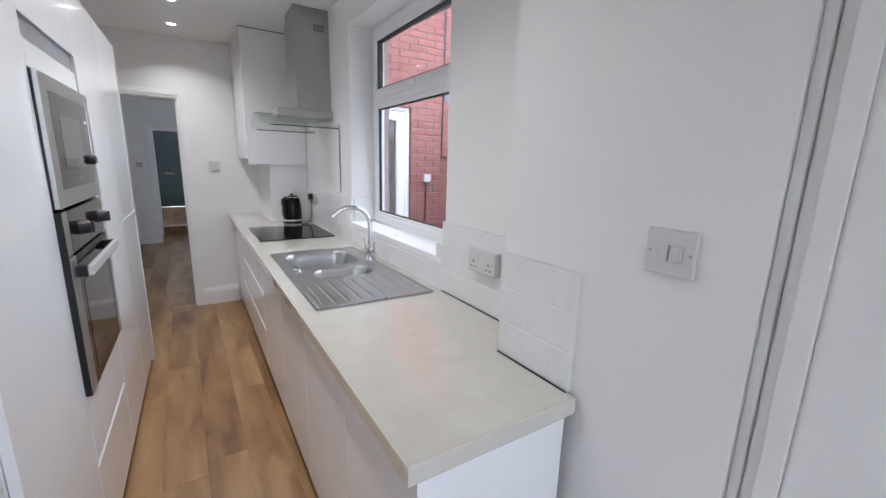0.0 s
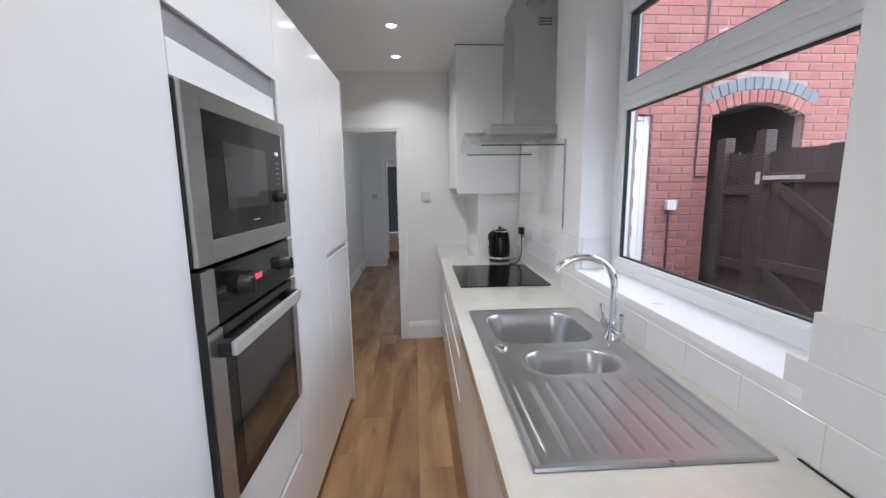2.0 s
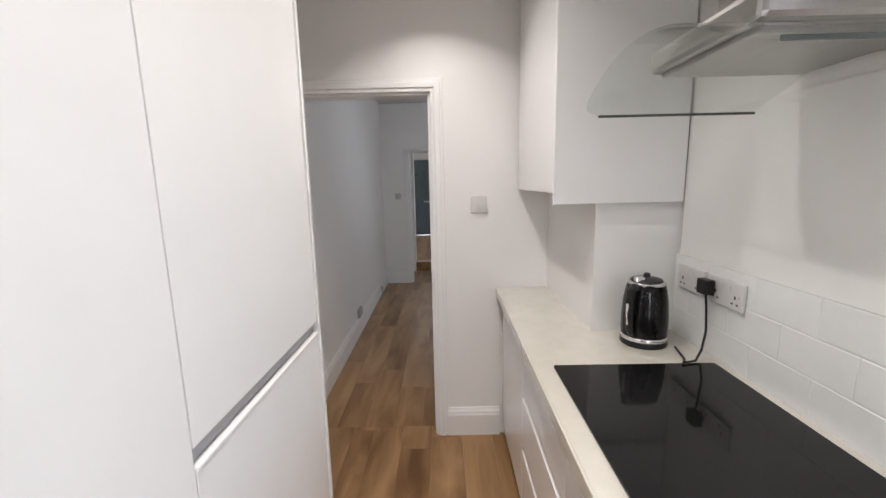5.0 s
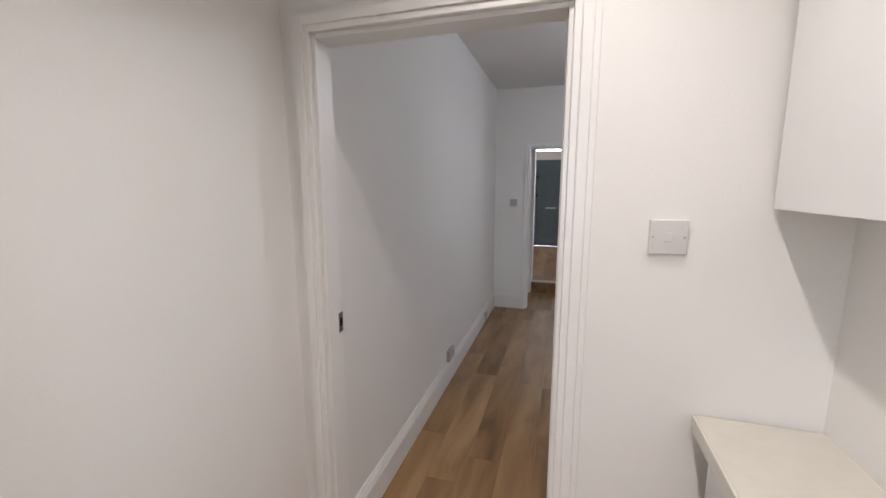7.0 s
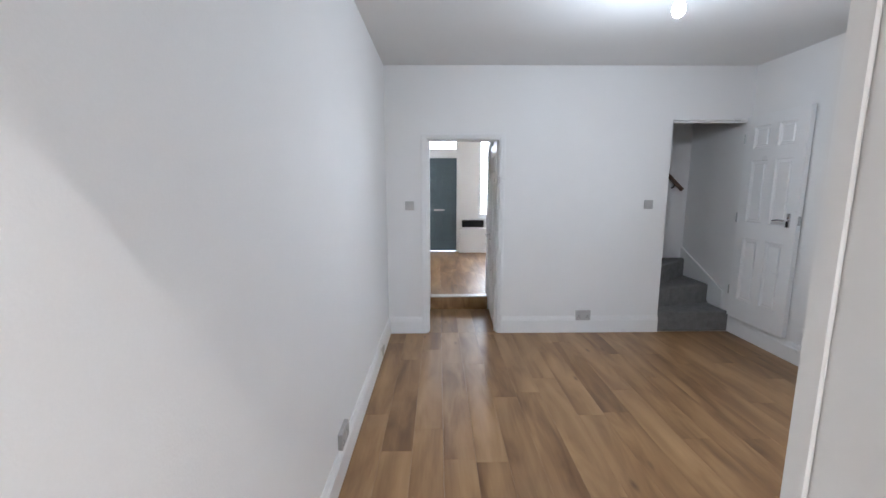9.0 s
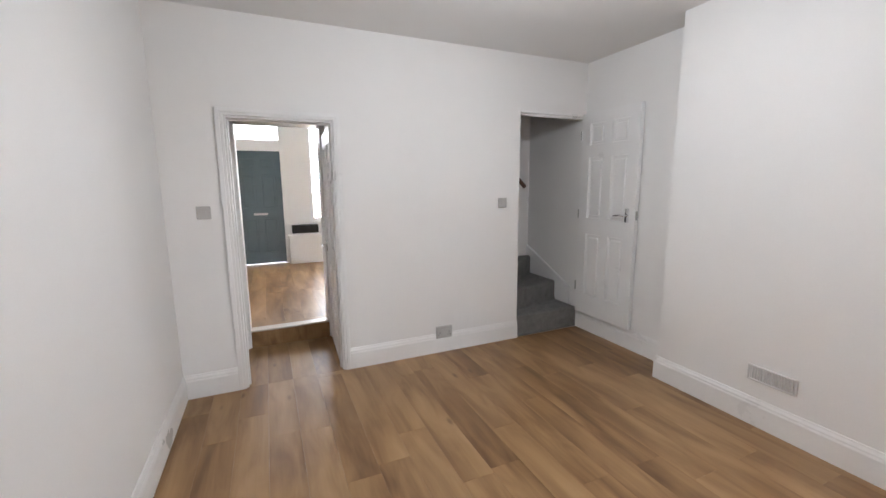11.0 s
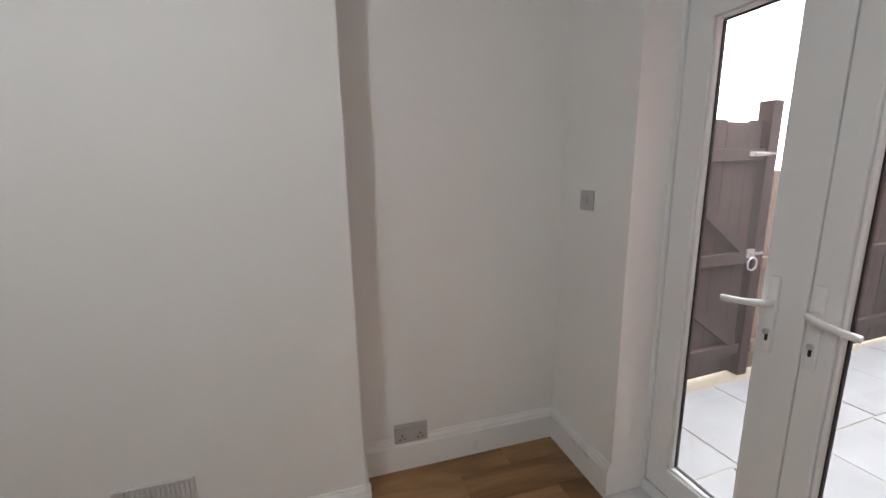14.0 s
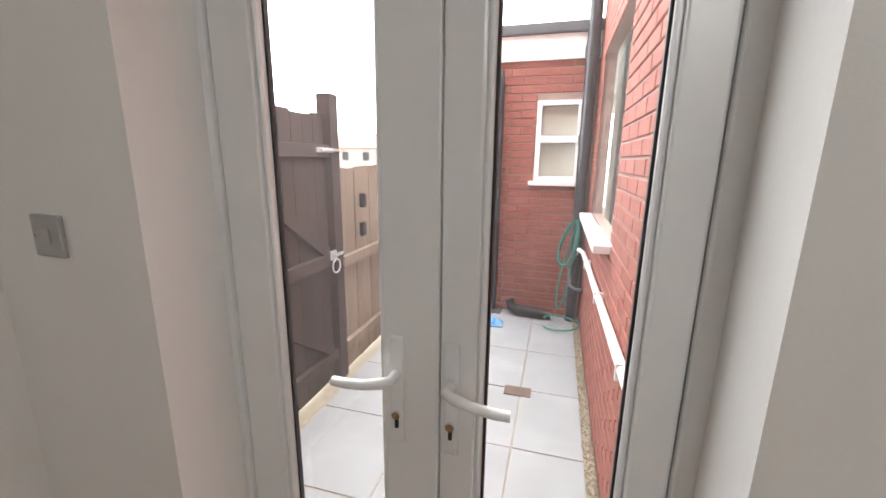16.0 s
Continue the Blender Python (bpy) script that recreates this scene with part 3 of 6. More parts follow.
# lobby door, opened into the lobby
lobby_door = six_panel_door("lobby_door", "white six-panel door standing open in the lobby", 0.72, 1.92, Matrix.Translation((-0.030, 3.80, 0.01)) @ Matrix.Rotation(radians(87.5), 4, "Z") @ Matrix.Diagonal((1, -1, 1, 1)))
lever_handle(lobby_door, 0.655, 0.0, 0.92, 0, -1, (-1, 0))
rear_door = six_panel_door("rear_door", "white six-panel door standing open into the rear room", 0.74, 1.99, Matrix.Translation((0.450, -4.332, 0.01)) @ Matrix.Rotation(radians(-89), 4, "Z"))
part("keep", box(-1.0605, -1.058, 0.064, 0.089, 0.985, 1.055), STEEL, thing("strike_plate", (-1.06, 0.05, 1.0), "small steel strike plate on the door lining", "strike plate"), smooth=False)
part("keep_hole", box(-1.0582, -1.0570, 0.070, 0.083, 1.005, 1.035), BLACK, bpy.data.objects["strike_plate"])

# kitchen window
WX = 0.795


def casement(parent, x, y0, y1, z0, z1, fw, depth=0.05, hardware=False):
    """Frame of four mitred bars round a pane in a plane of constant x."""
    bm = bmesh.new()
    add_box(bm, x, x + depth, y0, y0 + fw, z0, z1, 0.006)
    add_box(bm, x, x + depth, y1 - fw, y1, z0, z1, 0.006)
    add_box(bm, x + 0.001, x + depth - 0.001, y0 + fw - 0.004, y1 - fw + 0.004, z0, z0 + fw, 0.006)
    add_box(bm, x + 0.001, x + depth - 0.001, y0 + fw - 0.004, y1 - fw + 0.004, z1 - fw, z1, 0.006)
    f = part("sash_frame", bm, UPVC, parent)
    g = bmesh.new()
    e = 0.006
    for a, b, c, d in ((y0 + fw - 0.001, y0 + fw + e, z0 + fw, z1 - fw), (y1 - fw - e, y1 - fw + 0.001, z0 + fw, z1 - fw), (y0 + fw + e, y1 - fw - e, z0 + fw - 0.001, z0 + fw + e), (y0 + fw + e, y1 - fw - e, z1 - fw - e, z1 - fw + 0.001)):
        add_box(g, x + 0.012, x + depth - 0.012, a, b, c, d)
    part("gasket", g, GASKET, f)
    part("pane", box(x + 0.022, x + 0.026, y0 + fw, y1 - fw, z0 + fw, z1 - fw), PANE, f, "clear glass pane", shadow=False)
    return f


kw = thing("window_1", (WX, -2.45, 1.03), "white plastic kitchen window with a top opening light", "window", kind="structure", m=RUN)
bm = bmesh.new()
y0, y1 = -3.05, -1.855
for a, b, c, d in ((y0, y0 + 0.040, 1.05, 2.28), (y1 - 0.040, y1, 1.05, 2.28), (y0 + 0.040, y1 - 0.040, 1.05, 1.095), (y0 + 0.040, y1 - 0.040, 2.235, 2.28), (y0 + 0.040, y1 - 0.040, 1.813, 1.86)):
    add_box(bm, WX, WX + 0.065, a, b, c, d, 0.004)
part("window_frame", bm, UPVC, kw)
low = casement(kw, WX + 0.004, y0 + 0.038, y1 - 0.038, 1.091, 1.815, 0.026, 0.04)
top = casement(kw, WX - 0.014, y0 + 0.032, y1 - 0.032, 1.848, 2.247, 0.056, 0.06)
part("window_catch", add_box(box(WX - 0.034, WX - 0.014, -2.50, -2.42, 1.864, 1.888, 0.004), WX - 0.045, WX - 0.030, -2.53, -2.44, 1.869, 1.881, 0.004), UPVC, top, "white window catch handle")
sill = structure("window_sill_1", box(0.620, WX, -3.052, -1.857, 1.018, 1.046, 0.002), GLOSS_PAINT, "white gloss window board above the sink", "window sill", m=RUN)
structure("window_sill_outside", box(0.855, 1.02, -3.10, -1.64, 0.970, 1.018, 0.008), FASCIA, "white painted outside window sill", "window sill")

# garden doors
FY = -0.125
gd = thing("door_1", (1.44, FY, 0.0), "closed white plastic glazed double garden door", "door", kind="structure")
bm = bmesh.new()
for a, b, c, d in ((0.948, 1.001, 0.0, 2.07), (1.923, 1.978, 0.0, 2.07), (1.001, 1.923, 2.03, 2.07), (1.001, 1.923, 0.0, 0.07)):
    add_box(bm, a, b, FY - 0.03, FY + 0.045, c, d, 0.005)
part("door_frame", bm, UPVC, gd)


def garden_leaf(x0, x1, glass0, glass1, handle_x, tip, hinge_x):
    bm = bmesh.new()
    y0, y1 = FY - 0.025, FY + 0.035
    zb, zt = 0.078, 2.022
    gz0, gz1 = 0.20, 1.925
    for a, b, c, d in ((x0, glass0, zb, zt), (glass1, x1, zb, zt), (glass0 - 0.002, glass1 + 0.002, zb, gz0), (glass0 - 0.002, glass1 + 0.002, gz1, zt)):
        add_box(bm, a, b, y0, y1, c, d, 0.005)
    leaf = part("door_leaf", bm, UPVC, gd)
    bead = bmesh.new()
    e = 0.012
    for a, b, c, d in ((glass0, glass0 + e, gz0, gz1), (glass1 - e, glass1, gz0, gz1), (glass0 + e, glass1 - e, gz0, gz0 + e), (glass0 + e, glass1 - e, gz1 - e, gz1)):
        add_box(bead, a, b, FY - 0.014, FY + 0.026, c, d, 0.004, 1)
    part("glazing_bead", bead, UPVC, leaf)
    g = bmesh.new()
    for a, b, c, d in ((glass0 + e, glass0 + e + 0.005, gz0 + e, gz1 - e), (glass1 - e - 0.005, glass1 - e, gz0 + e, gz1 - e), (glass0 + e + 0.005, glass1 - e - 0.005, gz0 + e, gz0 + e + 0.005), (glass0 + e + 0.005, glass1 - e - 0.005, gz1 - e - 0.005, gz1 - e)):
        add_box(g, a, b, FY - 0.004, FY + 0.008, c, d)
    part("gasket", g, GASKET, leaf)
    part("pane", box(glass0 + e, glass1 - e, FY - 0.002, FY + 0.002, gz0 + e, gz1 - e), HAZY_PANE, leaf, "glass pane with a faint whitish haze", shadow=False)
    part("handle_plate", box(handle_x - 0.015, handle_x + 0.015, y1 - 0.001, y1 + 0.009, 0.868, 1.112, 0.006, 3), UPVC, leaf, "white handle back plate", smooth=True)
    s = tip
    pts = [(handle_x, y1 + 0.006, 1.028), (handle_x, y1 + 0.040, 1.028), (handle_x + s * 0.018, y1 + 0.052, 1.027), (handle_x + s * 0.05, y1 + 0.056, 1.021), (handle_x + s * 0.09, y1 + 0.055, 1.016), (handle_x + s * 0.122, y1 + 0.050, 1.013)]
    part("lever", tube(pts, [0.011, 0.011, 0.0115, 0.0105, 0.0105, 0.010], 12), UPVC, leaf, "white lever handle", smooth=True)
    part("lock_cylinder", tube([(handle_x, y1 + 0.004, 0.936), (handle_x, y1 + 0.016, 0.936)], 0.009, 14), CHROME, leaf, "steel key cylinder", smooth=True)
    part("keyway", box(handle_x - 0.004, handle_x + 0.004, y1 + 0.006, y1 + 0.0135, 0.905, 0.930, 0.002, 1), GASKET, leaf)


garden_leaf(1.4255, 1.9205, 1.546, 1.820, 1.514, 1, 1.923)
garden_leaf(1.0035, 1.4225, 1.071, 1.350, 1.397, -1, 1.001)
part("gasket", add_box(add_box(add_box(box(1.4225, 1.4255, FY - 0.01, FY + 0.022, 0.08, 2.02), 1.9205, 1.923, FY - 0.01, FY + 0.03, 0.07, 2.03), 1.001, 1.0035, FY - 0.01, FY + 0.03, 0.07, 2.03), 1.0035, 1.9205, FY - 0.01, FY + 0.03, 0.07, 0.078), CHANNEL, gd)
structure("window_sill_2", box(0.967, 1.938, FY + 0.045, BACKY + 0.02, -0.004, 0.022, 0.006), MARBLE, "grey veined threshold inside the garden door", "sill")

# stairs: carpeted winders that turn behind the wall
stairs = thing("stairs", (2.0, 3.85, 0), "grey carpeted winding stairs behind the open door", "stairs", kind="structure")
RISE = 0.207
steps = ([(1.66, 3.745), (2.402, 3.745), (2.402, 4.625), (1.10, 4.625), (1.10, 3.86), (1.66, 3.86)],
         [(1.66, 3.90), (2.402, 4.09), (2.402, 4.625), (1.10, 4.625), (1.10, 3.90)],
         [(1.66, 3.95), (2.402, 4.56), (2.402, 4.625), (1.10, 4.625), (1.10, 3.95)],
         [(1.62, 3.98), (2.12, 4.625), (1.10, 4.625), (1.10, 3.98)],
         [(1.58, 3.98), (1.62, 4.625), (1.10, 4.625), (1.10, 3.98)],
         [(1.36, 3.98), (1.36, 4.625), (1.10, 4.625), (1.10, 3.98)])
for i, outline in enumerate(steps):
    bm = prism(outline, i * RISE, (i + 1) * RISE)
    top_edges = [e for e in bm.edges if all(v.co.z > (i + 1) * RISE - 0.001 for v in e.verts)]
    bmesh.ops.bevel(bm, geom=top_edges, offset=0.022, segments=4, affect="EDGES", profile=0.5)
    part("carpeted_step", bm, CARPET, stairs, smooth=True)
bm = bmesh.new()
for (ya, za), (yb, zb) in (((3.86, 0.40), (4.64, 0.755)),):
    pts = [(ya, za - 0.26), (yb, zb - 0.3), (yb, zb), (ya, za)]
    lo = [bm.verts.new((2.387, y, z)) for y, z in pts]
    hi = [bm.verts.new((2.404, y, z)) for y, z in pts]
    bm.faces.new(lo)
    bm.faces.new(hi[::-1])
    for k in range(4):
        bm.faces.new((lo[k], hi[k], hi[(k + 1) % 4], lo[(k + 1) % 4]))
bmesh.ops.recalc_face_normals(bm, faces=bm.faces)
part("stringer", bm, GLOSS_PAINT, stairs, "white painted wall stringer")
rail = thing("handrail", (2.2, 4.58, 1.5), "dark wooden handrail on the stair wall", "handrail")
part("rail", tube([(2.30, 4.575, 1.45), (2.12, 4.575, 1.62), (1.85, 4.575, 1.86), (1.5, 4.575, 2.17)], 0.024, 14), WOOD_DARK, rail, smooth=True)
part("bracket", tube([(2.21, 4.575, 1.53), (2.21, 4.60, 1.48), (2.21, 4.64, 1.47)], 0.008, 10), BLACK, rail, "black rail bracket", smooth=True)

# front room: door, fanlight, window, meter box
fdoor = six_panel_door("front_door", "closed blue-grey painted six-panel front door", 0.752, 1.90, Matrix.Translation((-0.976, 8.02, FL2 + 0.012)), BLUE, 0.044)
part("letter_plate", box(0.27, 0.49, -0.008, 0.0, 0.825, 0.862, 0.003), PLATE, fdoor, "white letter plate")
part("night_latch", box(-0.0, 0.11, -0.030, 0.0, 1.50, 1.535, 0.004), BLACK, fdoor, "black night latch")
part("lock_case", add_box(box(0.045, 0.085, -0.012, 0.0, 1.09, 1.16, 0.003), 0.03, 0.09, -0.045, -0.012, 1.105, 1.145, 0.01), BLACK, fdoor, "dark door knob")
bm = bmesh.new()
for a, b, c, d in ((-0.985, -0.215, 2.085, 2.235), (-0.985, -0.95, 2.235, 2.60), (-0.25, -0.215, 2.235, 2.60), (-0.95, -0.25, 2.565, 2.60)):
    add_box(bm, a, b, 8.0, 8.07, c, d, 0.004)
fan = thing("window_2", (-0.6, 8.03, 2.24), "white framed fanlight over the front door", "window", kind="structure")
for a, b in ((-1.03, -0.958), (-0.242, -0.17)):
    add_box(bm, a, b, 7.975, 7.999, FL2, 2.60, 0.004)
add_box(bm, -0.958, -0.242, 7.975, 7.999, FL2 + 1.895, 2.24, 0.004)
part("window_frame", bm, GLOSS_PAINT, fan)
part("pane", box(-0.95, -0.25, 8.03, 8.034, 2.235, 2.565), PANE, fan, "clear glass pane", shadow=False)
fw = thing("window_3", (1.0, 8.05, 0.85), "white framed front room window", "window", kind="structure")
bm = bmesh.new()
for a, b, c, d in ((0.20, 0.26, 0.85, 2.62), (2.24, 2.3, 0.85, 2.62), (0.26, 2.24, 0.85, 0.92), (0.26, 2.24, 2.55, 2.62), (1.22, 1.28, 0.92, 2.55)):
    add_box(bm, a, b, 8.06, 8.12, c, d, 0.004)
part("window_frame", bm, UPVC, fw)
part("pane", box(0.26, 1.22, 8.09, 8.094, 0.92, 2.55), PANE, fw, "clear glass pane", shadow=False)
part("pane", box(1.28, 2.24, 8.09, 8.094, 0.92, 2.55), PANE, fw, "clear glass pane", shadow=False)
meter = thing("meter_box", (0.2, 7.9, FL2), "white painted boxed-in shelf with a dark opening on top", "meter box")
part("casing", box(-0.19, 0.62, 7.80, 8.0, FL2, 0.63, 0.004), GLOSS_PAINT, meter)
part("shelf", box(-0.20, 0.63, 7.785, 8.0, 0.632, 0.655, 0.004), GLOSS_PAINT, meter)
part("meter", box(-0.13, 0.30, 7.82, 7.99, 0.684, 0.82, 0.005), BLACK, meter, "black box on the shelf")
part("meter_foot", box(-0.11, 0.28, 7.84, 7.97, 0.655, 0.684), UPVC, meter)
structure("step_riser", box(-0.714, -0.014, 4.528, 4.545, 0.0, FL2 - 0.012), OAK, "oak faced riser of the step up to the front room", "step")
structure("step_nosing", box(-0.714, -0.014, 4.516, 4.62, FL2 - 0.012, FL2 + 0.004, 0.004), surface("pale_metal_nosing", (0.48, 0.45, 0.41), (0.60, 0.57, 0.52), 0.4, metal=0.5), "pale metal stair nosing", "nosing")

# ---- kitchen: tall cabinets ----
TX = -0.645      # fronts of the tall cabinets
TOP = 2.115


def tall_body(parent, y0, y1, z0=0.06, z1=TOP):
    part("carcass", box(-1.165, TX - 0.022, y0 + 0.001, y1 - 0.001, z0, z1), CARCASS, parent)


def front(name, parent, y0, y1, z0, z1, label=""):
    return part(name, box(TX - 0.020, TX, y0 + 0.0015, y1 - 0.0015, z0 + 0.0015, z1 - 0.0015, 0.0015), UNIT, parent, label)


larder = thing("tall_cabinet", (-0.95, -3.22, 0), "white gloss handleless full-height larder cabinet", "cabinet", "tall kitchen cabinets", m=TALL)
tall_body(larder, -3.410, -2.865)
front("door", larder, -3.410, -2.865, 0.07, TOP)
larder2 = thing("tall_cabinet", (-0.95, -2.0, 0), "white gloss handleless full-height cabinet between oven and fridge", "cabinet", "tall kitchen cabinets", m=TALL)
tall_body(larder2, -2.245, -1.665)
front("door", larder2, -2.245, -1.665, 0.07, TOP)
fridge = thing("tall_cabinet", (-0.95, -1.4, 0), "white gloss integrated fridge freezer cabinet with a slot grip", "cabinet", "tall kitchen cabinets", m=TALL)
tall_body(fridge, -1.665, -1.12)
front("upper_door", fridge, -1.665, -1.122, 1.118, TOP)
front("lower_door", fridge, -1.665, -1.122, 0.07, 1.088)
part("grip_channel", box(TX - 0.019, TX - 0.012, -1.662, -1.125, 1.088, 1.118), CHANNEL, fridge, "shadowed grip slot")
part("grip_edge", box(TX - 0.016, TX + 0.002, -1.662, -1.123, 1.080, 1.0885, 0.002), UNIT, fridge)
part("end_panel", box(-1.178, TX + 0.004, -1.119, -1.105, 0.0, TOP + 0.002, 0.001), UNIT, fridge, "white gloss end panel")
oven_cab = thing("oven_cabinet", (-0.95, -2.615, 0), "white gloss tall cabinet housing oven and microwave", "cabinet", "tall kitchen cabinets", m=TALL)
part("carcass", box(-1.165, TX - 0.50, -2.864, -2.246, 0.06, TOP), CARCASS, oven_cab)
part("carcass_floor", box(-1.16, TX - 0.022, -2.864, -2.246, 0.06, 0.640), CARCASS, oven_cab)
part("carcass_top", box(-1.16, TX - 0.022, -2.864, -2.246, 1.70, TOP), CARCASS, oven_cab)
front("upper_door", oven_cab, -2.865, -2.245, 1.828, TOP)
part("grip_channel", box(TX - 0.019, TX - 0.008, -2.862, -2.28, 1.765, 1.826, 0.002), CHANNEL, oven_cab, "grey aluminium grip channel")
front("filler_panel", oven_cab, -2.865, -2.283, 1.687, 1.763)
front("lower_panel", oven_cab, -2.865, -2.245, 0.42, 0.660)
front("drawer", oven_cab, -2.865, -2.245, 0.07, 0.398)
part("grip_edge", box(TX - 0.016, TX + 0.002, -2.86, -2.25, 0.390, 0.400, 0.002), UNIT, oven_cab)
part("side_filler", box(TX - 0.019, TX - 0.006, -2.281, -2.247, 1.687, 1.828), CHANNEL, oven_cab)
single("plinth", box(-1.16, TX - 0.030, -3.410, -1.12, 0.0, 0.068), PLINTH, "grey recessed plinth under the tall cabinets", "plinth", m=TALL)

mw = thing("microwave", (TX, -2.55, 1.2880), "built-in microwave with steel frame and black glass", "microwave", m=TALL)
part("body", box(-1.1, TX - 0.001, -2.84, -2.27, 1.2930, 1.6780), BLACK, mw)
bm = bmesh.new()
for a, b, c, d in ((-2.862, -2.793, 1.2860, 1.6820), (-2.292, -2.246, 1.2860, 1.6820), (-2.793, -2.292, 1.6360, 1.6820), (-2.793, -2.292, 1.2860, 1.3400)):
    add_box(bm, TX - 0.004, TX + 0.018, a, b, c, d, 0.0015, 1)
part("steel_frame", bm, STEEL, mw, "brushed steel surround")
part("front_glass", box(TX, TX + 0.017, -2.793, -2.292, 1.3400, 1.6360, 0.001), BLACK_GLASS, mw)
part("dark_edge", box(TX - 0.004, TX + 0.006, -2.866, -2.862, 1.2860, 1.6820), BLACK, mw)
part("window", box(TX + 0.0172, TX + 0.0180, -2.705, -2.44, 1.4080, 1.5730), DARK_GLASS, mw, "grey see-through door window")
part("knob", tube([(TX + 0.017, -2.342, 1.4300), (TX + 0.032, -2.342, 1.4300), (TX + 0.036, -2.342, 1.4300)], [0.019, 0.018, 0.015], 24), BLACK, mw, "black rotary knob", smooth=True)
part("knob_ring", tube([(TX + 0.0355, -2.342, 1.4300), (TX + 0.0375, -2.342, 1.4300)], 0.0152, 24), CHROME, mw, smooth=True)
part("knob_cap", tube([(TX + 0.036, -2.342, 1.4300), (TX + 0.0385, -2.342, 1.4300)], 0.0125, 24), BLACK_GLASS, mw, smooth=True)
for i in range(5):
    part("touch_label", box(TX + 0.0172, TX + 0.0177, -2.355, -2.328, 1.4730 + i * 0.017, 1.4748 + i * 0.017), CHANNEL, mw)
    if i < 3:
        yy = -2.356 + i * 0.011
        bmd = box(TX + 0.0172, TX + 0.0178, yy, yy + 0.001, 1.5660, 1.5770)
        add_box(bmd, TX + 0.0172, TX + 0.0178, yy + 0.005, yy + 0.006, 1.5660, 1.5770)
        add_box(bmd, TX + 0.0172, TX + 0.0178, yy + 0.001, yy + 0.005, 1.5760, 1.5770)
        add_box(bmd, TX + 0.0172, TX + 0.0178, yy + 0.001, yy + 0.005, 1.5660, 1.5670)
        part("display_digit", bmd, WHITE_LED, mw)
part("maker_mark", box(TX + 0.0172, TX + 0.0176, -2.56, -2.515, 1.3670, 1.3720), CHANNEL, mw)

ov = thing("oven", (TX, -2.55, 0.6673), "built-in electric oven with steel trim and black glass", "oven", m=TALL)
part("body", box(-1.15, TX - 0.001, -2.84, -2.27, 0.6724, 1.2698), BLACK, ov)
pan = part("control_panel", box(TX - 0.002, TX + 0.018, -2.802, -2.292, 1.1390, 1.2750, 0.0015), BLACK_GLASS, ov)
for ya, yb in ((-2.86, -2.802), (-2.292, -2.246)):
    part("panel_trim", box(TX - 0.002, TX + 0.0175, ya, yb, 1.1390, 1.2750, 0.001), STEEL, ov, "brushed steel end trim")
for ky in (-2.675, -2.365):
    k = part("knob", tube([(TX + 0.018, ky, 1.2050), (TX + 0.024, ky, 1.2050), (TX + 0.046, ky, 1.2050), (TX + 0.050, ky, 1.2050)], [0.026, 0.024, 0.021, 0.017], 24), BLACK, ov, "black rotary knob", smooth=True)
    part("knob_grip", box(TX + 0.046, TX + 0.056, ky - 0.005, ky + 0.005, 1.1854, 1.2245, 0.002), BLACK, k)
for i in range(4):
    yy = -2.585 + i * 0.0115 + (0.004 if i > 1 else 0)
    bmd = bmesh.new()
    for a, b, c, d in ((0, 0.0015, 0, 0.015), (0.0065, 0.008, 0, 0.015), (0.0015, 0.0065, 0.0135, 0.015), (0.0015, 0.0065, 0, 0.0015)):
        add_box(bmd, TX + 0.0182, TX + 0.0188, yy + a, yy + b, 1.1977 + c, 1.1977 + d)
    part("clock_digit", bmd, RED_LED, pan, "glowing red clock digit")
part("dark_edge", box(TX - 0.004, TX + 0.017, -2.866, -2.86, 0.6673, 1.2750), BLACK, ov)
dr = part("oven_door", box(TX - 0.002, TX + 0.018, -2.792, -2.292, 0.6673, 1.1308, 0.001), BLACK_GLASS, ov)
for ya, yb in ((-2.86, -2.792), (-2.292, -2.246)):
    part("door_trim", box(TX - 0.002, TX + 0.020, ya, yb, 0.6673, 1.1308, 0.0015, 1), STEEL, dr, "brushed steel door edge")
part("door_window", box(TX + 0.0182, TX + 0.0190, -2.74, -2.33, 0.7136, 1.0329), DARK_GLASS, dr, "dark reflective oven window")
part("door_handle", box(TX + 0.048, TX + 0.062, -2.82, -2.315, 1.066, 1.100, 0.003), ALUMINIUM, dr, "flat satin aluminium bar handle")
for ya in (-2.825, -2.345):
    part("handle_bracket", box(TX + 0.018, TX + 0.0475, ya, ya + 0.032, 1.064, 1.100, 0.003), BLACK, dr, "black handle bracket")
part("handle_shadow_gap", box(TX + 0.0186, TX + 0.0205, -2.79, -2.294, 1.1081, 1.1287), BLACK, dr)

# ---- kitchen: worktop run ----
WTZ = 0.90


def run_thing(name, base, label, category, group=""):
    return thing(name, base, label, category, group, m=RUN)


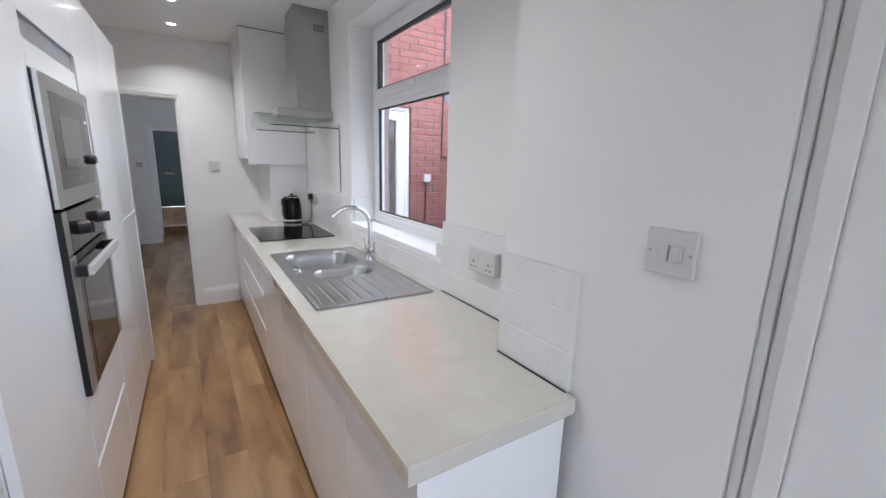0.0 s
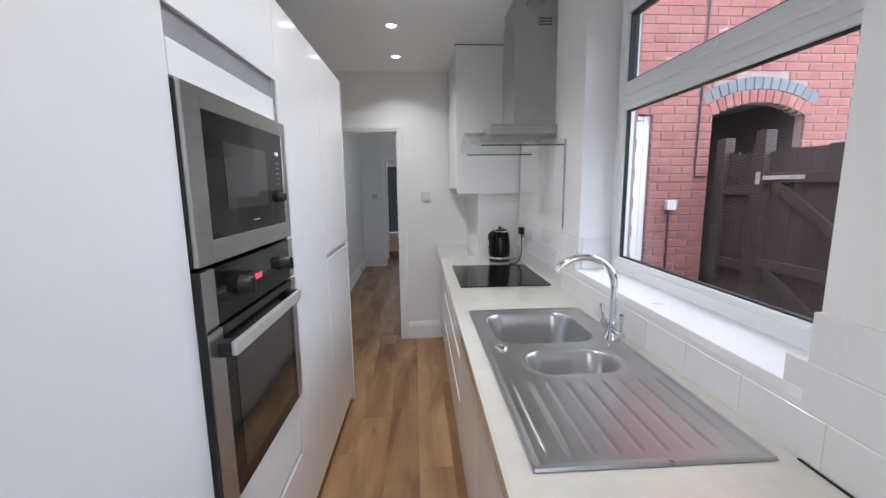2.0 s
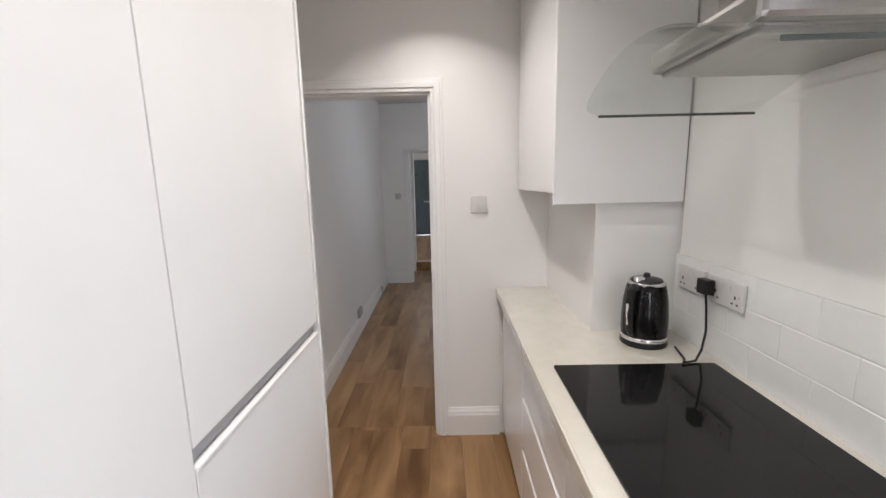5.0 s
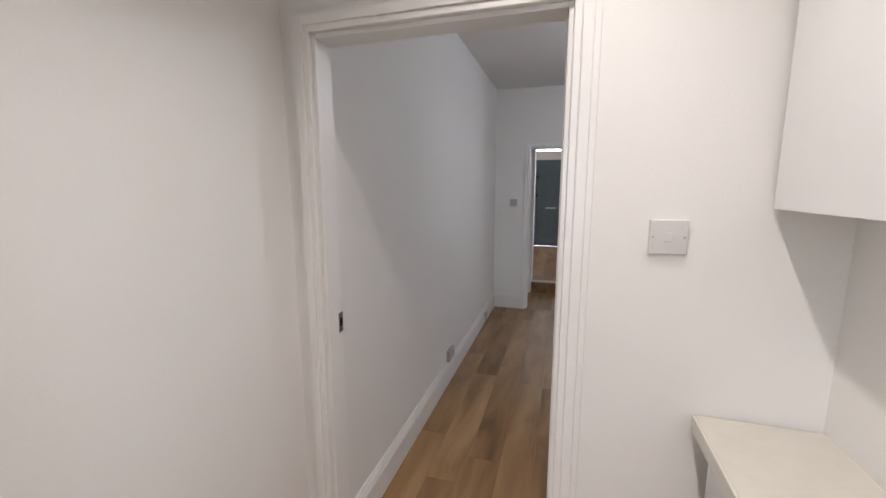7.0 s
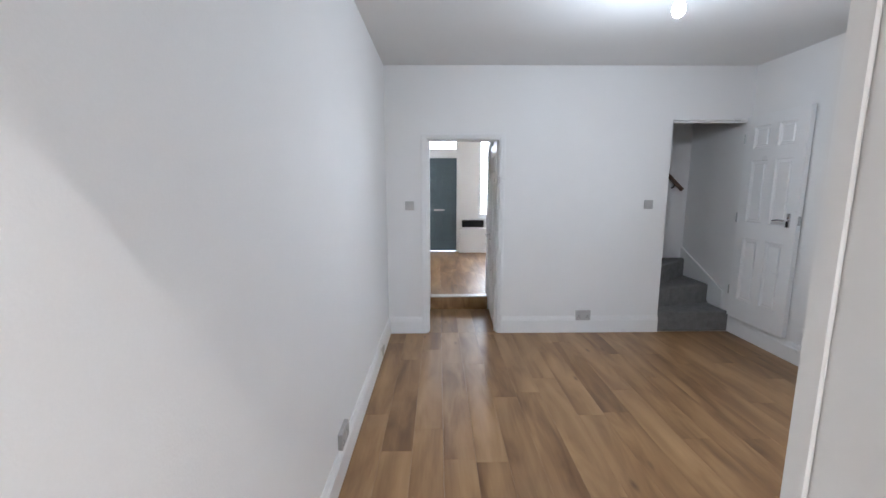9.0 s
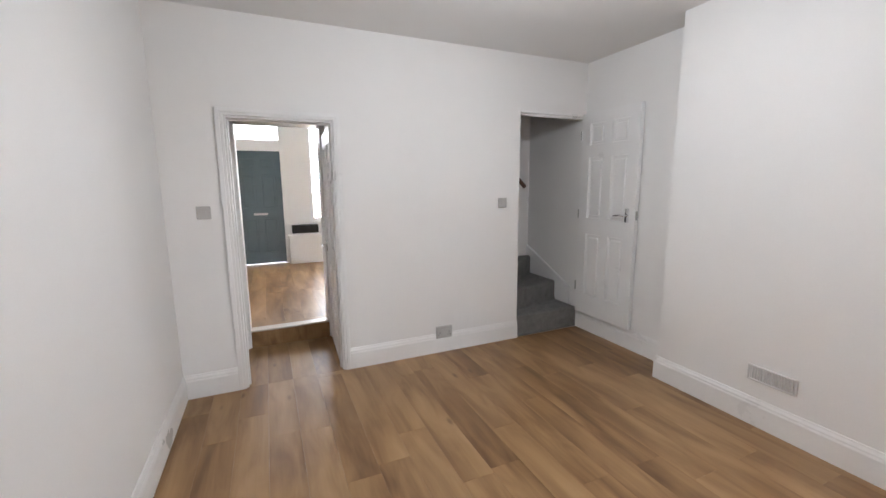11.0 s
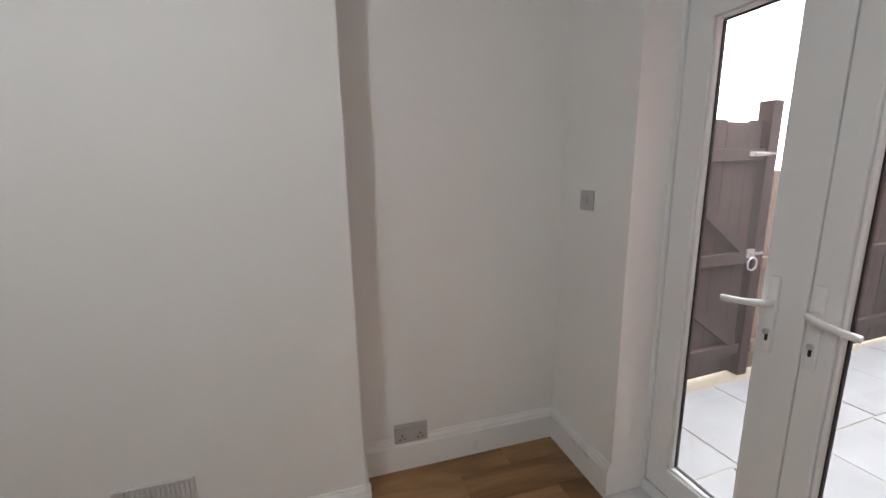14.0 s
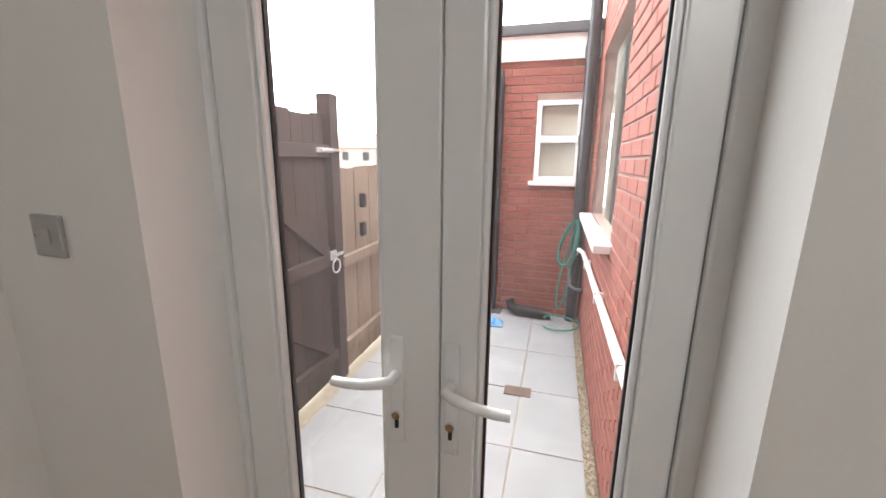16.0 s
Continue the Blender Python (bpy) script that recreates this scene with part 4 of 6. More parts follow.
units = [(-3.89, -3.45, "door"), (-3.45, -2.95, "door"), (-2.95, -2.45, "door"), (-2.45, -1.85, "door"), (-1.85, -1.25, "drawers"), (-1.25, -0.65, "drawers"), (-0.65, -0.05, "door")]
for y0, y1, what in units:
    u = run_thing("base_cabinet", (0.35, (y0 + y1) / 2, 0), "white gloss handleless base cabinet with " + ("a single door" if what == "door" else "three drawers"), "cabinet", "base cabinets under the worktop")
    back = 0.44 if y0 < -3.5 else 0.62
    part("carcass", box(0.066, back if y1 < -0.7 else 0.60, y0 + 0.001, y1 - 0.001, 0.12, 0.72 if -3.1 < y0 < -1.9 else 0.858), CARCASS, u)
    part("grip_channel", box(0.052, 0.066, y0, y1, 0.825, 0.858), CHANNEL, u, "dark aluminium grip channel")
    if what == "door":
        part("door", box(0.045, 0.064, y0 + 0.0015, y1 - 0.0015, 0.105, 0.824, 0.0015), UNIT, u)
    else:
        for a, b in ((0.105, 0.36), (0.385, 0.60), (0.625, 0.824)):
            part("drawer_front", box(0.045, 0.064, y0 + 0.0015, y1 - 0.0015, a, b, 0.0015), UNIT, u)
            part("grip_edge", box(0.043, 0.058, y0 + 0.01, y1 - 0.01, b - 0.002, b + 0.004, 0.001), UNIT, u)
    part("plinth", box(0.085, 0.10, y0, y1, 0.0, 0.104), UNIT, u, "white plinth board")
part("end_panel", box(0.044, 0.46, -3.907, -3.892, 0.0, 0.858), UNIT, bpy.data.objects["base_cabinet"], "white gloss end panel")

# continuous worktop with the sink cut out
wt_top = bmesh.new()
SX0, SX1, SY0, SY1 = 0.079, 0.571, -3.055, -2.036
for a, b, c, d in ((0.02, 0.470, -3.920, -3.64), (0.02, 0.634, -3.64, SY0), (0.02, SX0, SY0, SY1), (SX1, 0.634, SY0, SY1), (0.02, 0.634, SY1, -0.003)):
    add_box(wt_top, a, b, c, d, 0.86, WTZ)
bmesh.ops.remove_doubles(wt_top, verts=wt_top.verts, dist=1e-5)
wtop = run_thing("worktop", (0.33, -2.0, 0.86), "long cream-white gloss laminate kitchen worktop", "worktop")
part("laminate_slab", wt_top, WORKTOP, wtop)
part("front_edging", box(0.012, 0.0205, -3.920, -0.003, 0.858, WTZ + 0.0005, 0.003), WORKTOP, wtop)
part("end_edging", box(0.012, 0.470, -3.929, -3.9195, 0.858, WTZ + 0.0005, 0.003), WORKTOP, wtop)

# splashback tiles
tiles_bed = structure("splashback_bed", wall_mesh("y", -3.635, -0.68, 0.6217, 0.637, WTZ, 1.208, [(-3.05, -1.855, 1.020, 1.3)]), TILE_GROUT, "pale grout bed of the tiled splashback", "splashback", m=RUN)
tiles_bed_2 = structure("splashback_bed_pier", box(0.4407, 0.455, -3.905, -3.64, WTZ, 1.208), TILE_GROUT, "pale grout bed of the tiled pier", "splashback")

structure("sealant_line", box(0.6165, 0.6205, -3.630, -3.06, WTZ + 0.0005, WTZ + 0.0035), BLACK, "dark gap along the foot of the tiles", "seam", m=RUN)
structure("sealant_line", box(0.4355, 0.4395, -3.905, -3.645, WTZ + 0.0005, WTZ + 0.0035), BLACK, "dark gap along the foot of the tiles", "seam")

# sink
sk = run_thing("sink", (0.32, -2.55, WTZ), "stainless steel sink with one and a half bowls and drainer", "sink")
bowl_main = (0.128, 0.500, -2.425, -2.085)
bowl_half = (0.190, 0.480, -2.665, -2.490)


def sheet_with_bowls():
    """Pressed sheet: a fine grid that drops into the bowls and into the drainer's grooves."""
    nx, ny = 150, 300
    bm = bmesh.new()
    x0, x1, y0, y1 = 0.072, 0.578, -3.062, -2.029
    grid = []

    def inside(x, y, b, r):
        dx = max(b[0] + r - x, 0, x - (b[1] - r))
        dy = max(b[2] + r - y, 0, y - (b[3] - r))
        return r - math.hypot(dx, dy) if dx or dy else min(r + min(x - b[0] - r, b[1] - r - x), r + min(y - b[2] - r, b[3] - r - y))

    for j in range(ny + 1):
        row = []
        for i in range(nx + 1):
            x, y = x0 + (x1 - x0) * i / nx, y0 + (y1 - y0) * j / ny
            edge = min(x - x0, x1 - x, y - y0, y1 - y)
            z = 0.0085 - 0.0035 * min(1, max(0, (edge - 0.008) / 0.012)) - (0.006 if edge < 0.001 else 0)
            for b, depth, r in ((bowl_main, 0.150, 0.085), (bowl_half, 0.105, 0.07)):
                d = inside(x, y, b, r)
                if d > 0:
                    s = min(1, d / 0.044)
                    z = 0.004 - depth * (s * s * (3 - 2 * s)) - 0.006 * min(1, d / 0.15)
                elif d > -0.02:
                    z -= 0.0025 * (1 + d / 0.02)
            if y < -2.70 and y > -3.03 and 0.11 < x < 0.545:
                w = (x - 0.135) / 0.052
                f = w - math.floor(w)
                e = min(1, (y + 3.03) / 0.03, (-2.70 - y) / 0.03)
                z -= 0.0028 * e * max(0, 1 - abs(f - 0.5) / 0.16)
            row.append(bm.verts.new((x, y, WTZ + z)))
        grid.append(row)
    for j in range(ny):
        for i in range(nx):
            bm.faces.new((grid[j][i], grid[j][i + 1], grid[j + 1][i + 1], grid[j + 1][i]))
    return bm


part("pressed_sheet", sheet_with_bowls(), SINK, sk, smooth=True)
part("main_waste", lathe([(0.042, 0.0), (0.042, 0.004), (0.034, 0.005), (0.030, 0.001), (0.012, 0.001), (0.010, 0.006)], 0.33, -2.255, 0.744, 28), CHROME, sk, "chrome waste of the main bowl", smooth=True)
part("half_waste", lathe([(0.036, 0.0), (0.036, 0.004), (0.028, 0.005), (0.024, 0.001), (0.010, 0.001)], 0.335, -2.578, 0.789, 28), CHROME, sk, "chrome waste of the half bowl", smooth=True)
part("plug_control", lathe([(0.021, 0.0), (0.021, 0.005), (0.017, 0.009), (0.012, 0.010)], 0.130, -2.462, WTZ + 0.005, 24), CHROME, sk, "chrome pop-up plug control", smooth=True)

tp = run_thing("tap", (0.545, -2.41, WTZ), "chrome swan-neck mixer tap with two levers", "tap")
arc = [(0.545, -2.41, WTZ + 0.006), (0.545, -2.41, WTZ + 0.10), (0.545, -2.41, WTZ + 0.20)]
for k in range(1, 13):
    a = radians(180 * k / 12 * 0.84)
    arc.append((0.439 + 0.106 * math.cos(a), -2.41 + 0.03 * (1 - math.cos(a)) / 2, WTZ + 0.205 + 0.100 * math.sin(a)))
part("spout", tube(arc, 0.0125, 18), CHROME, tp, smooth=True)
part("base", lathe([(0.028, 0.0), (0.028, 0.010), (0.022, 0.018), (0.020, 0.050), (0.023, 0.060), (0.019, 0.075), (0.013, 0.085)], 0.545, -2.41, WTZ + 0.005, 28), CHROME, tp, smooth=True)
for s in (-1, 1):
    yy = -2.41 + s * 0.062
    part("valve", tube([(0.545, -2.41 + s * 0.015, WTZ + 0.045), (0.545, yy, WTZ + 0.045), (0.545, yy + s * 0.012, WTZ + 0.045)], [0.014, 0.016, 0.012], 18), CHROME, tp, smooth=True)
    part("lever", tube([(0.545, yy, WTZ + 0.05), (0.543, yy + s * 0.005, WTZ + 0.085), (0.538, yy + s * 0.014, WTZ + 0.118)], [0.007, 0.006, 0.008], 12), CHROME, tp, smooth=True)

hob = run_thing("hob", (0.34, -1.29, WTZ), "black ceramic glass hob set in the worktop", "hob")
part("glass_plate", prism(rounded(0.078, 0.592, -1.598, -0.985, 0.008), WTZ + 0.001, WTZ + 0.0065), BLACK_GLASS, hob)

# extractor hood
hood = run_thing("cooker_hood", (0.48, -1.31, 1.68), "stainless steel chimney cooker hood with curved glass canopy", "cooker hood")
part("chimney", box(0.395, 0.637, -1.445, -1.165, 1.80, 2.40, 0.002), STEEL, hood)
part("chimney_sleeve", box(0.400, 0.637, -1.440, -1.170, 2.40, 2.472, 0.002), STEEL, hood)
for i in range(6):
    for j in range(3):
        part("vent_slot", box(0.53 + i * 0.013, 0.538 + i * 0.013, -1.4465, -1.4435, 2.325 + j * 0.016, 2.335 + j * 0.016), BLACK, hood)
part("motor_housing", box(0.26, 0.637, -1.49, -1.13, 1.745, 1.80, 0.012), STEEL, hood)
part("filter", box(0.28, 0.62, -1.47, -1.15, 1.735, 1.746, 0.003), STEEL, hood, "grey grease filter")
bm = bmesh.new()
N = 26
rows = []
for k in range(N + 1):
    v = -1 + 2 * k / N
    y = -1.315 + 0.315 * v
    z = 1.667 + 0.098 * (1 - v * v)
    cut = 0.0 if abs(v) < 0.84 else 0.05 * (1 - math.sqrt(max(0, 1 - ((abs(v) - 0.84) / 0.16) ** 2)))
    rows.append([bm.verts.new((x, y, z + o)) for x in (0.135 + cut, 0.636) for o in (0, 0.006)])
for a, b in zip(rows, rows[1:]):
    for i, j in ((0, 2), (2, 3), (3, 1), (1, 0)):
        bm.faces.new((a[i], a[j], b[j], b[i]))
bm.faces.new((rows[0][0], rows[0][1], rows[0][3], rows[0][2]))
bm.faces.new((rows[-1][0], rows[-1][2], rows[-1][3], rows[-1][1]))
bmesh.ops.recalc_face_normals(bm, faces=bm.faces)
part("glass_canopy", bm, HOOD_GLASS, hood, "curved clear glass canopy", smooth=True)
TILE_GLASS = surface("white_back_painted_glass", (0.80, 0.795, 0.78), (0.83, 0.825, 0.81), 0.12, scale=1, grain=20, relief=0.0)
EDGE = surface("dark_green_glass_edge", (0.05, 0.07, 0.06), (0.09, 0.11, 0.10), 0.2)
for ya in (-1.6335, -0.9995):
    part("canopy_edge", box(0.185, 0.636, ya, ya + 0.003, 1.6665, 1.6735), EDGE, hood, "dark polished glass edge")
part("splash_panel", box(0.6285, 0.6355, -1.632, -0.69, 1.205, 1.70, 0.001), TILE_GLASS, run_thing("hob_splashback", (0.63, -1.16, 1.21), "plain white glass splashback panel behind the hob", "splashback"))
for ya in (-1.6345, -0.692):
    part("panel_edge", box(0.6275, 0.6365, ya, ya + 0.0022, 1.23, 1.70), CHANNEL, bpy.data.objects["hob_splashback"], "thin dark panel edge")

# wall cabinet round the boxing
wc = thing("wall_cabinet", (0.4, -0.35, 1.41), "white gloss full-height wall cabinet in the corner", "cabinet")
part("side_panel", box(0.158, 0.64, -0.705, -0.686, 1.405, 2.468, 0.001), UNIT, wc)
part("door", box(0.158, 0.176, -0.684, -0.012, 1.446, 2.468, 0.001), UNIT, wc)
part("bottom", box(0.178, 0.60, -0.684, -0.004, 1.444, 1.462), CARCASS, wc)
part("scribe_strip", box(0.150, 0.64, -0.702, -0.69, 2.468, 2.4745), BLACK, wc, "dark gap under the ceiling")
part("catch", box(0.20, 0.225, -0.52, -0.44, 1.432, 1.444, 0.003), STEEL, wc, "small steel catch under the cabinet")

# kettle
kt = thing("kettle", (0.472, -0.80, WTZ), "black and chrome cordless electric kettle", "kettle")
part("power_base", lathe([(0.078, 0.0), (0.080, 0.006), (0.078, 0.018), (0.070, 0.022)], 0.472, -0.80, WTZ, 40), BLACK, kt, smooth=True)
part("base_ring", lathe([(0.078, 0.022), (0.0795, 0.026), (0.0785, 0.034), (0.077, 0.036)], 0.472, -0.80, WTZ, 40), CHROME, kt, "polished base ring", smooth=True)
part("body", lathe([(0.077, 0.036), (0.0785, 0.06), (0.078, 0.11), (0.074, 0.165), (0.067, 0.205), (0.062, 0.222)], 0.472, -0.80, WTZ, 40), BLACK_GLASS, kt, smooth=True)
part("rim", lathe([(0.062, 0.222), (0.0635, 0.226), (0.061, 0.231), (0.056, 0.232)], 0.472, -0.80, WTZ, 40), CHROME, kt, "polished rim", smooth=True)
part("lid", lathe([(0.056, 0.231), (0.050, 0.239), (0.030, 0.244), (0.012, 0.246), (0.011, 0.256), (0.008, 0.260)], 0.472, -0.80, WTZ, 36), BLACK, kt, smooth=True)
part("lid_button", box(0.420, 0.452, -0.832, -0.808, WTZ + 0.232, WTZ + 0.250, 0.004), CHROME, kt)
ha = Vector((-0.80, -0.60, 0)).normalized()
hc = Vector((0.472, -0.80, WTZ))
hp = [hc + ha * d + Vector((0, 0, h)) for d, h in ((0.060, 0.215), (0.085, 0.222), (0.106, 0.210), (0.112, 0.175), (0.110, 0.120), (0.102, 0.075), (0.088, 0.055), (0.076, 0.052))]
part("handle", tube(hp, [0.011, 0.013, 0.014, 0.014, 0.014, 0.013, 0.012, 0.010], 14), BLACK, kt, smooth=True)
hi = [hc + ha * (d + 0.011) + Vector((0, 0, h)) for d, h in ((0.103, 0.195), (0.108, 0.165), (0.106, 0.125), (0.101, 0.095))]
part("handle_inlay", tube(hi, 0.008, 10), CHROME, kt, "polished handle inlay", smooth=True)
part("spout", lathe([(0.020, 0.0), (0.016, 0.02), (0.012, 0.035)], 0.472 + 0.058, -0.757, WTZ + 0.185, 16), CHROME, kt, smooth=True)
cord = [(0.55, -0.87, WTZ + 0.008), (0.53, -0.96, WTZ + 0.005), (0.50, -1.0, WTZ + 0.012), (0.545, -0.99, WTZ + 0.012), (0.585, -0.955, WTZ + 0.03), (0.605, -0.94, WTZ + 0.09), (0.607, -0.93, WTZ + 0.16), (0.603, -0.925, WTZ + 0.225)]
part("power_cord", tube(cord, 0.0038, 8), BLACK, kt, "black power cord", smooth=True)
part("plug", box(0.585, 0.617, -0.95, -0.90, WTZ + 0.215, WTZ + 0.265, 0.006), BLACK, kt, "black three-pin plug")


# sockets and switches
def wall_plate(name, label, category, w, h, depth, material, m, kind, group=""):
    """Plate in the local xz plane that faces -y; m places it."""
    p = thing(name, (0, 0, 0), label, category, group, m=m)
    part("plate", box(-w / 2, w / 2, -depth, 0, -h / 2, h / 2, 0.0035, 3), material, p, smooth=True)
    if kind == "double":
        for s in (-1, 1):
            part("rocker", box(s * 0.018 - 0.007, s * 0.018 + 0.007, -depth - 0.003, -depth, 0.012, 0.030, 0.0015), material, p)
            for dx, dz, a, b in ((0, -0.004, 0.003, 0.005), (-0.011, -0.024, 0.0045, 0.0025), (0.011, -0.024, 0.0045, 0.0025)):
                part("pin_hole", box(s * 0.044 + dx - a, s * 0.044 + dx + a, -depth - 0.0006, -depth + 0.001, dz - b, dz + b), BLACK, p)
    elif kind == "single":
        part("rocker", box(-0.012, 0.012, -depth - 0.004, -depth, -0.016, 0.016, 0.002), material, p)
    elif kind == "small":
        part("rocker", box(-0.010, 0.010, -depth - 0.004, -depth, -0.012, 0.012, 0.002), material, p)
    elif kind == "pair":
        for s in (-1, 1):
            part("rocker", box(s * 0.012 - 0.010, s * 0.012 + 0.010, -depth - 0.004, -depth, -0.016, 0.016, 0.002), material, p)
    for s in (-1, 1):
        part("screw", tube([(s * w * 0.41, -depth + 0.001, 0), (s * w * 0.41, -depth - 0.0012, 0)], 0.003, 10), STEEL, p, smooth=True)
    return p


def facing(x, y, z, degrees):
    return Matrix.Translation((x, y, z)) @ Matrix.Rotation(radians(degrees), 4, "Z")


wall_plate("cooker_switch", "white plastic isolator switch on the wall pier", "switch", 0.092, 0.088, 0.012, PLATE, facing(0.455, -4.103, 1.298, -90), "pair")
wall_plate("double_socket", "white plastic double socket on the tiled splashback", "socket", 0.156, 0.086, 0.028, PLATE, RUN @ facing(0.620, -3.368, 1.103, -90), "double", "double sockets")
for yy in (-0.80, -0.98):
    wall_plate("double_socket", "white plastic double socket beside the kettle", "socket", 0.150, 0.086, 0.012, PLATE, RUN @ facing(0.620, yy, 1.135, -90), "double", "double sockets")
wall_plate("light_switch", "white plastic light switch with one rocker beside the doorway", "switch", 0.088, 0.088, 0.012, PLATE, facing(-0.055, 0.0, 1.372, 0), "small", "light switches")
wall_plate("light_switch", "silver-grey light switch beside the lobby doorway", "switch", 0.086, 0.086, 0.009, GREY_PLATE, facing(-0.893, FARY, 1.305, 0), "single", "light switches")
wall_plate("light_switch", "silver-grey light switch beside the stair opening", "switch", 0.086, 0.086, 0.009, GREY_PLATE, facing(1.463, FARY, 1.313, 0), "single", "light switches")
wall_plate("light_switch", "silver-grey light switch beside the garden door", "switch", 0.088, 0.086, 0.009, GREY_PLATE, facing(2.195, BACKY, 1.297, 180), "single", "light switches")
wall_plate("double_socket", "silver-grey double socket set over the skirting", "socket", 0.150, 0.105, 0.024, GREY_PLATE, facing(0.868, FARY, 0.185, 0), "double", "double sockets")
wall_plate("double_socket", "silver-grey double socket in the alcove over the skirting", "socket", 0.160, 0.088, 0.024, GREY_PLATE, facing(2.405, 0.873, 0.195, -90), "double", "double sockets")
wall_plate("double_socket", "silver-grey double socket low on the party wall", "socket", 0.146, 0.086, 0.024, GREY_PLATE, facing(LEFT, 1.70, 0.215, 90), "double", "double sockets")
vent = thing("wall_vent", (2.155, 1.842, 0.327), "cream plastic louvred air vent on the chimney breast", "vent")
part("backing", box(2.149, 2.156, 1.720, 1.966, 0.284, 0.372, 0.002), PLATE, vent)
bm = bmesh.new()
for a, b, c, d in ((1.716, 1.728, 0.280, 0.376), (1.958, 1.970, 0.280, 0.376), (1.728, 1.958, 0.280, 0.290), (1.728, 1.958, 0.366, 0.376)):
    add_box(bm, 2.142, 2.155, a, b, c, d, 0.002, 1)
part("frame", bm, PLATE, vent)
for i in range(15):
    part("slat", box(2.143, 2.150, 1.733 + i * 0.0152, 1.741 + i * 0.0152, 0.291, 0.365), PLATE, vent)

# lights
for ly in (-0.41, -1.02, -1.63, -2.24, -2.85, -3.46):
    dl = thing("downlight", (-0.284, ly, KC), "white recessed ceiling downlight, switched on", "ceiling light", "kitchen downlights")
    part("rim", lathe([(0.044, 0.0), (0.042, -0.004), (0.034, -0.005), (0.032, 0.0)], -0.284, ly, KC, 28), GLOSS_PAINT, dl, smooth=True)
    part("lens", lathe([(0.031, -0.001), (0.028, -0.0025), (0.01, -0.003)], -0.284, ly, KC, 24), LED_WARM, dl, "glowing warm lens", smooth=True)
pl = thing("pendant_light", (0.60, 1.94, DC), "bare bulb pendant hanging from the ceiling, switched on", "ceiling light")
part("ceiling_rose", lathe([(0.042, 0.0), (0.040, -0.012), (0.020, -0.022), (0.010, -0.026)], 0.60, 1.94, DC, 28), PLATE, pl, smooth=True)
part("flex", tube([(0.60, 1.94, DC - 0.02), (0.60, 1.94, DC - 0.15)], 0.0035, 8), PLATE, pl, smooth=True)
part("bulb_holder", lathe([(0.016, 0.0), (0.020, -0.01), (0.020, -0.045), (0.016, -0.05)], 0.60, 1.94, DC - 0.145, 20), PLATE, pl, smooth=True)
part("bulb", lathe([(0.013, 0.0), (0.020, -0.015), (0.030, -0.040), (0.031, -0.055), (0.024, -0.075), (0.010, -0.084)], 0.60, 1.94, DC - 0.195, 24), BULB, pl, "glowing white bulb", smooth=True)

# ---- yard ----
OUTY, OUTX, EXTY = -0.20, 0.93, -3.46
structure("ground", box(-60, 60, -90, 90, -0.5, GROUND - 0.035), SAND, "bare sandy ground around the house", "ground")


def arch_top(x):
    c, half, spring, risez = 2.98, 0.445, 2.065, 0.115
    r = (half * half + risez * risez) / (2 * risez)
    return spring + risez - r + math.sqrt(max(0, r * r - (x - c) ** 2))


arch_cols = []
for k in range(14):
    a = 2.535 + 0.89 * k / 14
    b = 2.535 + 0.89 * (k + 1) / 14
    arch_cols.append((a, b, -0.2, arch_top((a + b) / 2)))
GD_OPEN = (0.948, 1.978, -0.2, 2.075)
house = structure("wall_outside_house", wall_mesh("x", 0.86, 5.2, OUTY + 0.008, -0.10, -0.2, 5.2, [GD_OPEN, *arch_cols]), MORTAR, "old red brick rear house wall with an arched passage", "wall")
kitchen_out = structure("wall_outside_kitchen", wall_mesh("y", EXTY, OUTY + 0.006, 0.84, OUTX - 0.008, -0.2, 2.9, [(-3.05, -1.68, 1.02, 2.30)]), MORTAR, "red brick outside wall of the kitchen", "wall")
ext = structure("wall_outside_extension", wall_mesh("x", 0.86, 1.862, EXTY - 0.10, EXTY - 0.008, -0.2, 2.37, [(1.04, 1.457, 1.255, 2.01)]), MORTAR, "red brick end wall of the rear extension", "wall")
ext_side = structure("wall_outside_extension_side", box(1.76, 1.862, -6.6, EXTY - 0.10, -0.2, 2.37), MORTAR, "red brick side wall of the rear extension", "wall")
# passage lined in near-black colours that put its inner shade into the surfaces
structure("wall_passage_right", box(3.43, 3.6, -0.10, 4.0, -0.2, 2.4), SHADE_BRICK, "brick wall inside the passage with shade put into its dark colour")
structure("ceiling_passage", box(2.6, 3.43, -0.10, 4.0, 2.24, 2.4), ROOF, "ceiling of the passage, coloured dark for the shade inside", "ceiling")
structure("wall_passage_end", box(2.6, 3.43, 3.9, 4.0, -0.2, 2.24), STAIN, "end of the passage, coloured dark for the shade inside")
structure("wall_upper_house", box(-1.4, 5.2, -0.10, 0.02, 2.72, 5.2), MORTAR, "upper part of the house wall")

# extension: window, fascia, roof, pipes
ew = thing("window_4", (1.25, EXTY, 1.26), "small white plastic window of the rear extension", "window", kind="structure")
bm = bmesh.new()
for a, b, c, d in ((1.04, 1.085, 1.265, 2.01), (1.412, 1.457, 1.265, 2.01), (1.085, 1.412, 1.265, 1.31), (1.085, 1.412, 1.965, 2.01), (1.085, 1.412, 1.625, 1.69)):
    add_box(bm, a, b, EXTY - 0.06, EXTY + 0.004, c, d, 0.005)
part("window_frame", bm, UPVC, ew)
part("pane", box(1.085, 1.412, EXTY - 0.03, EXTY - 0.026, 1.31, 1.625), PANE, ew, "clear glass pane", shadow=False)
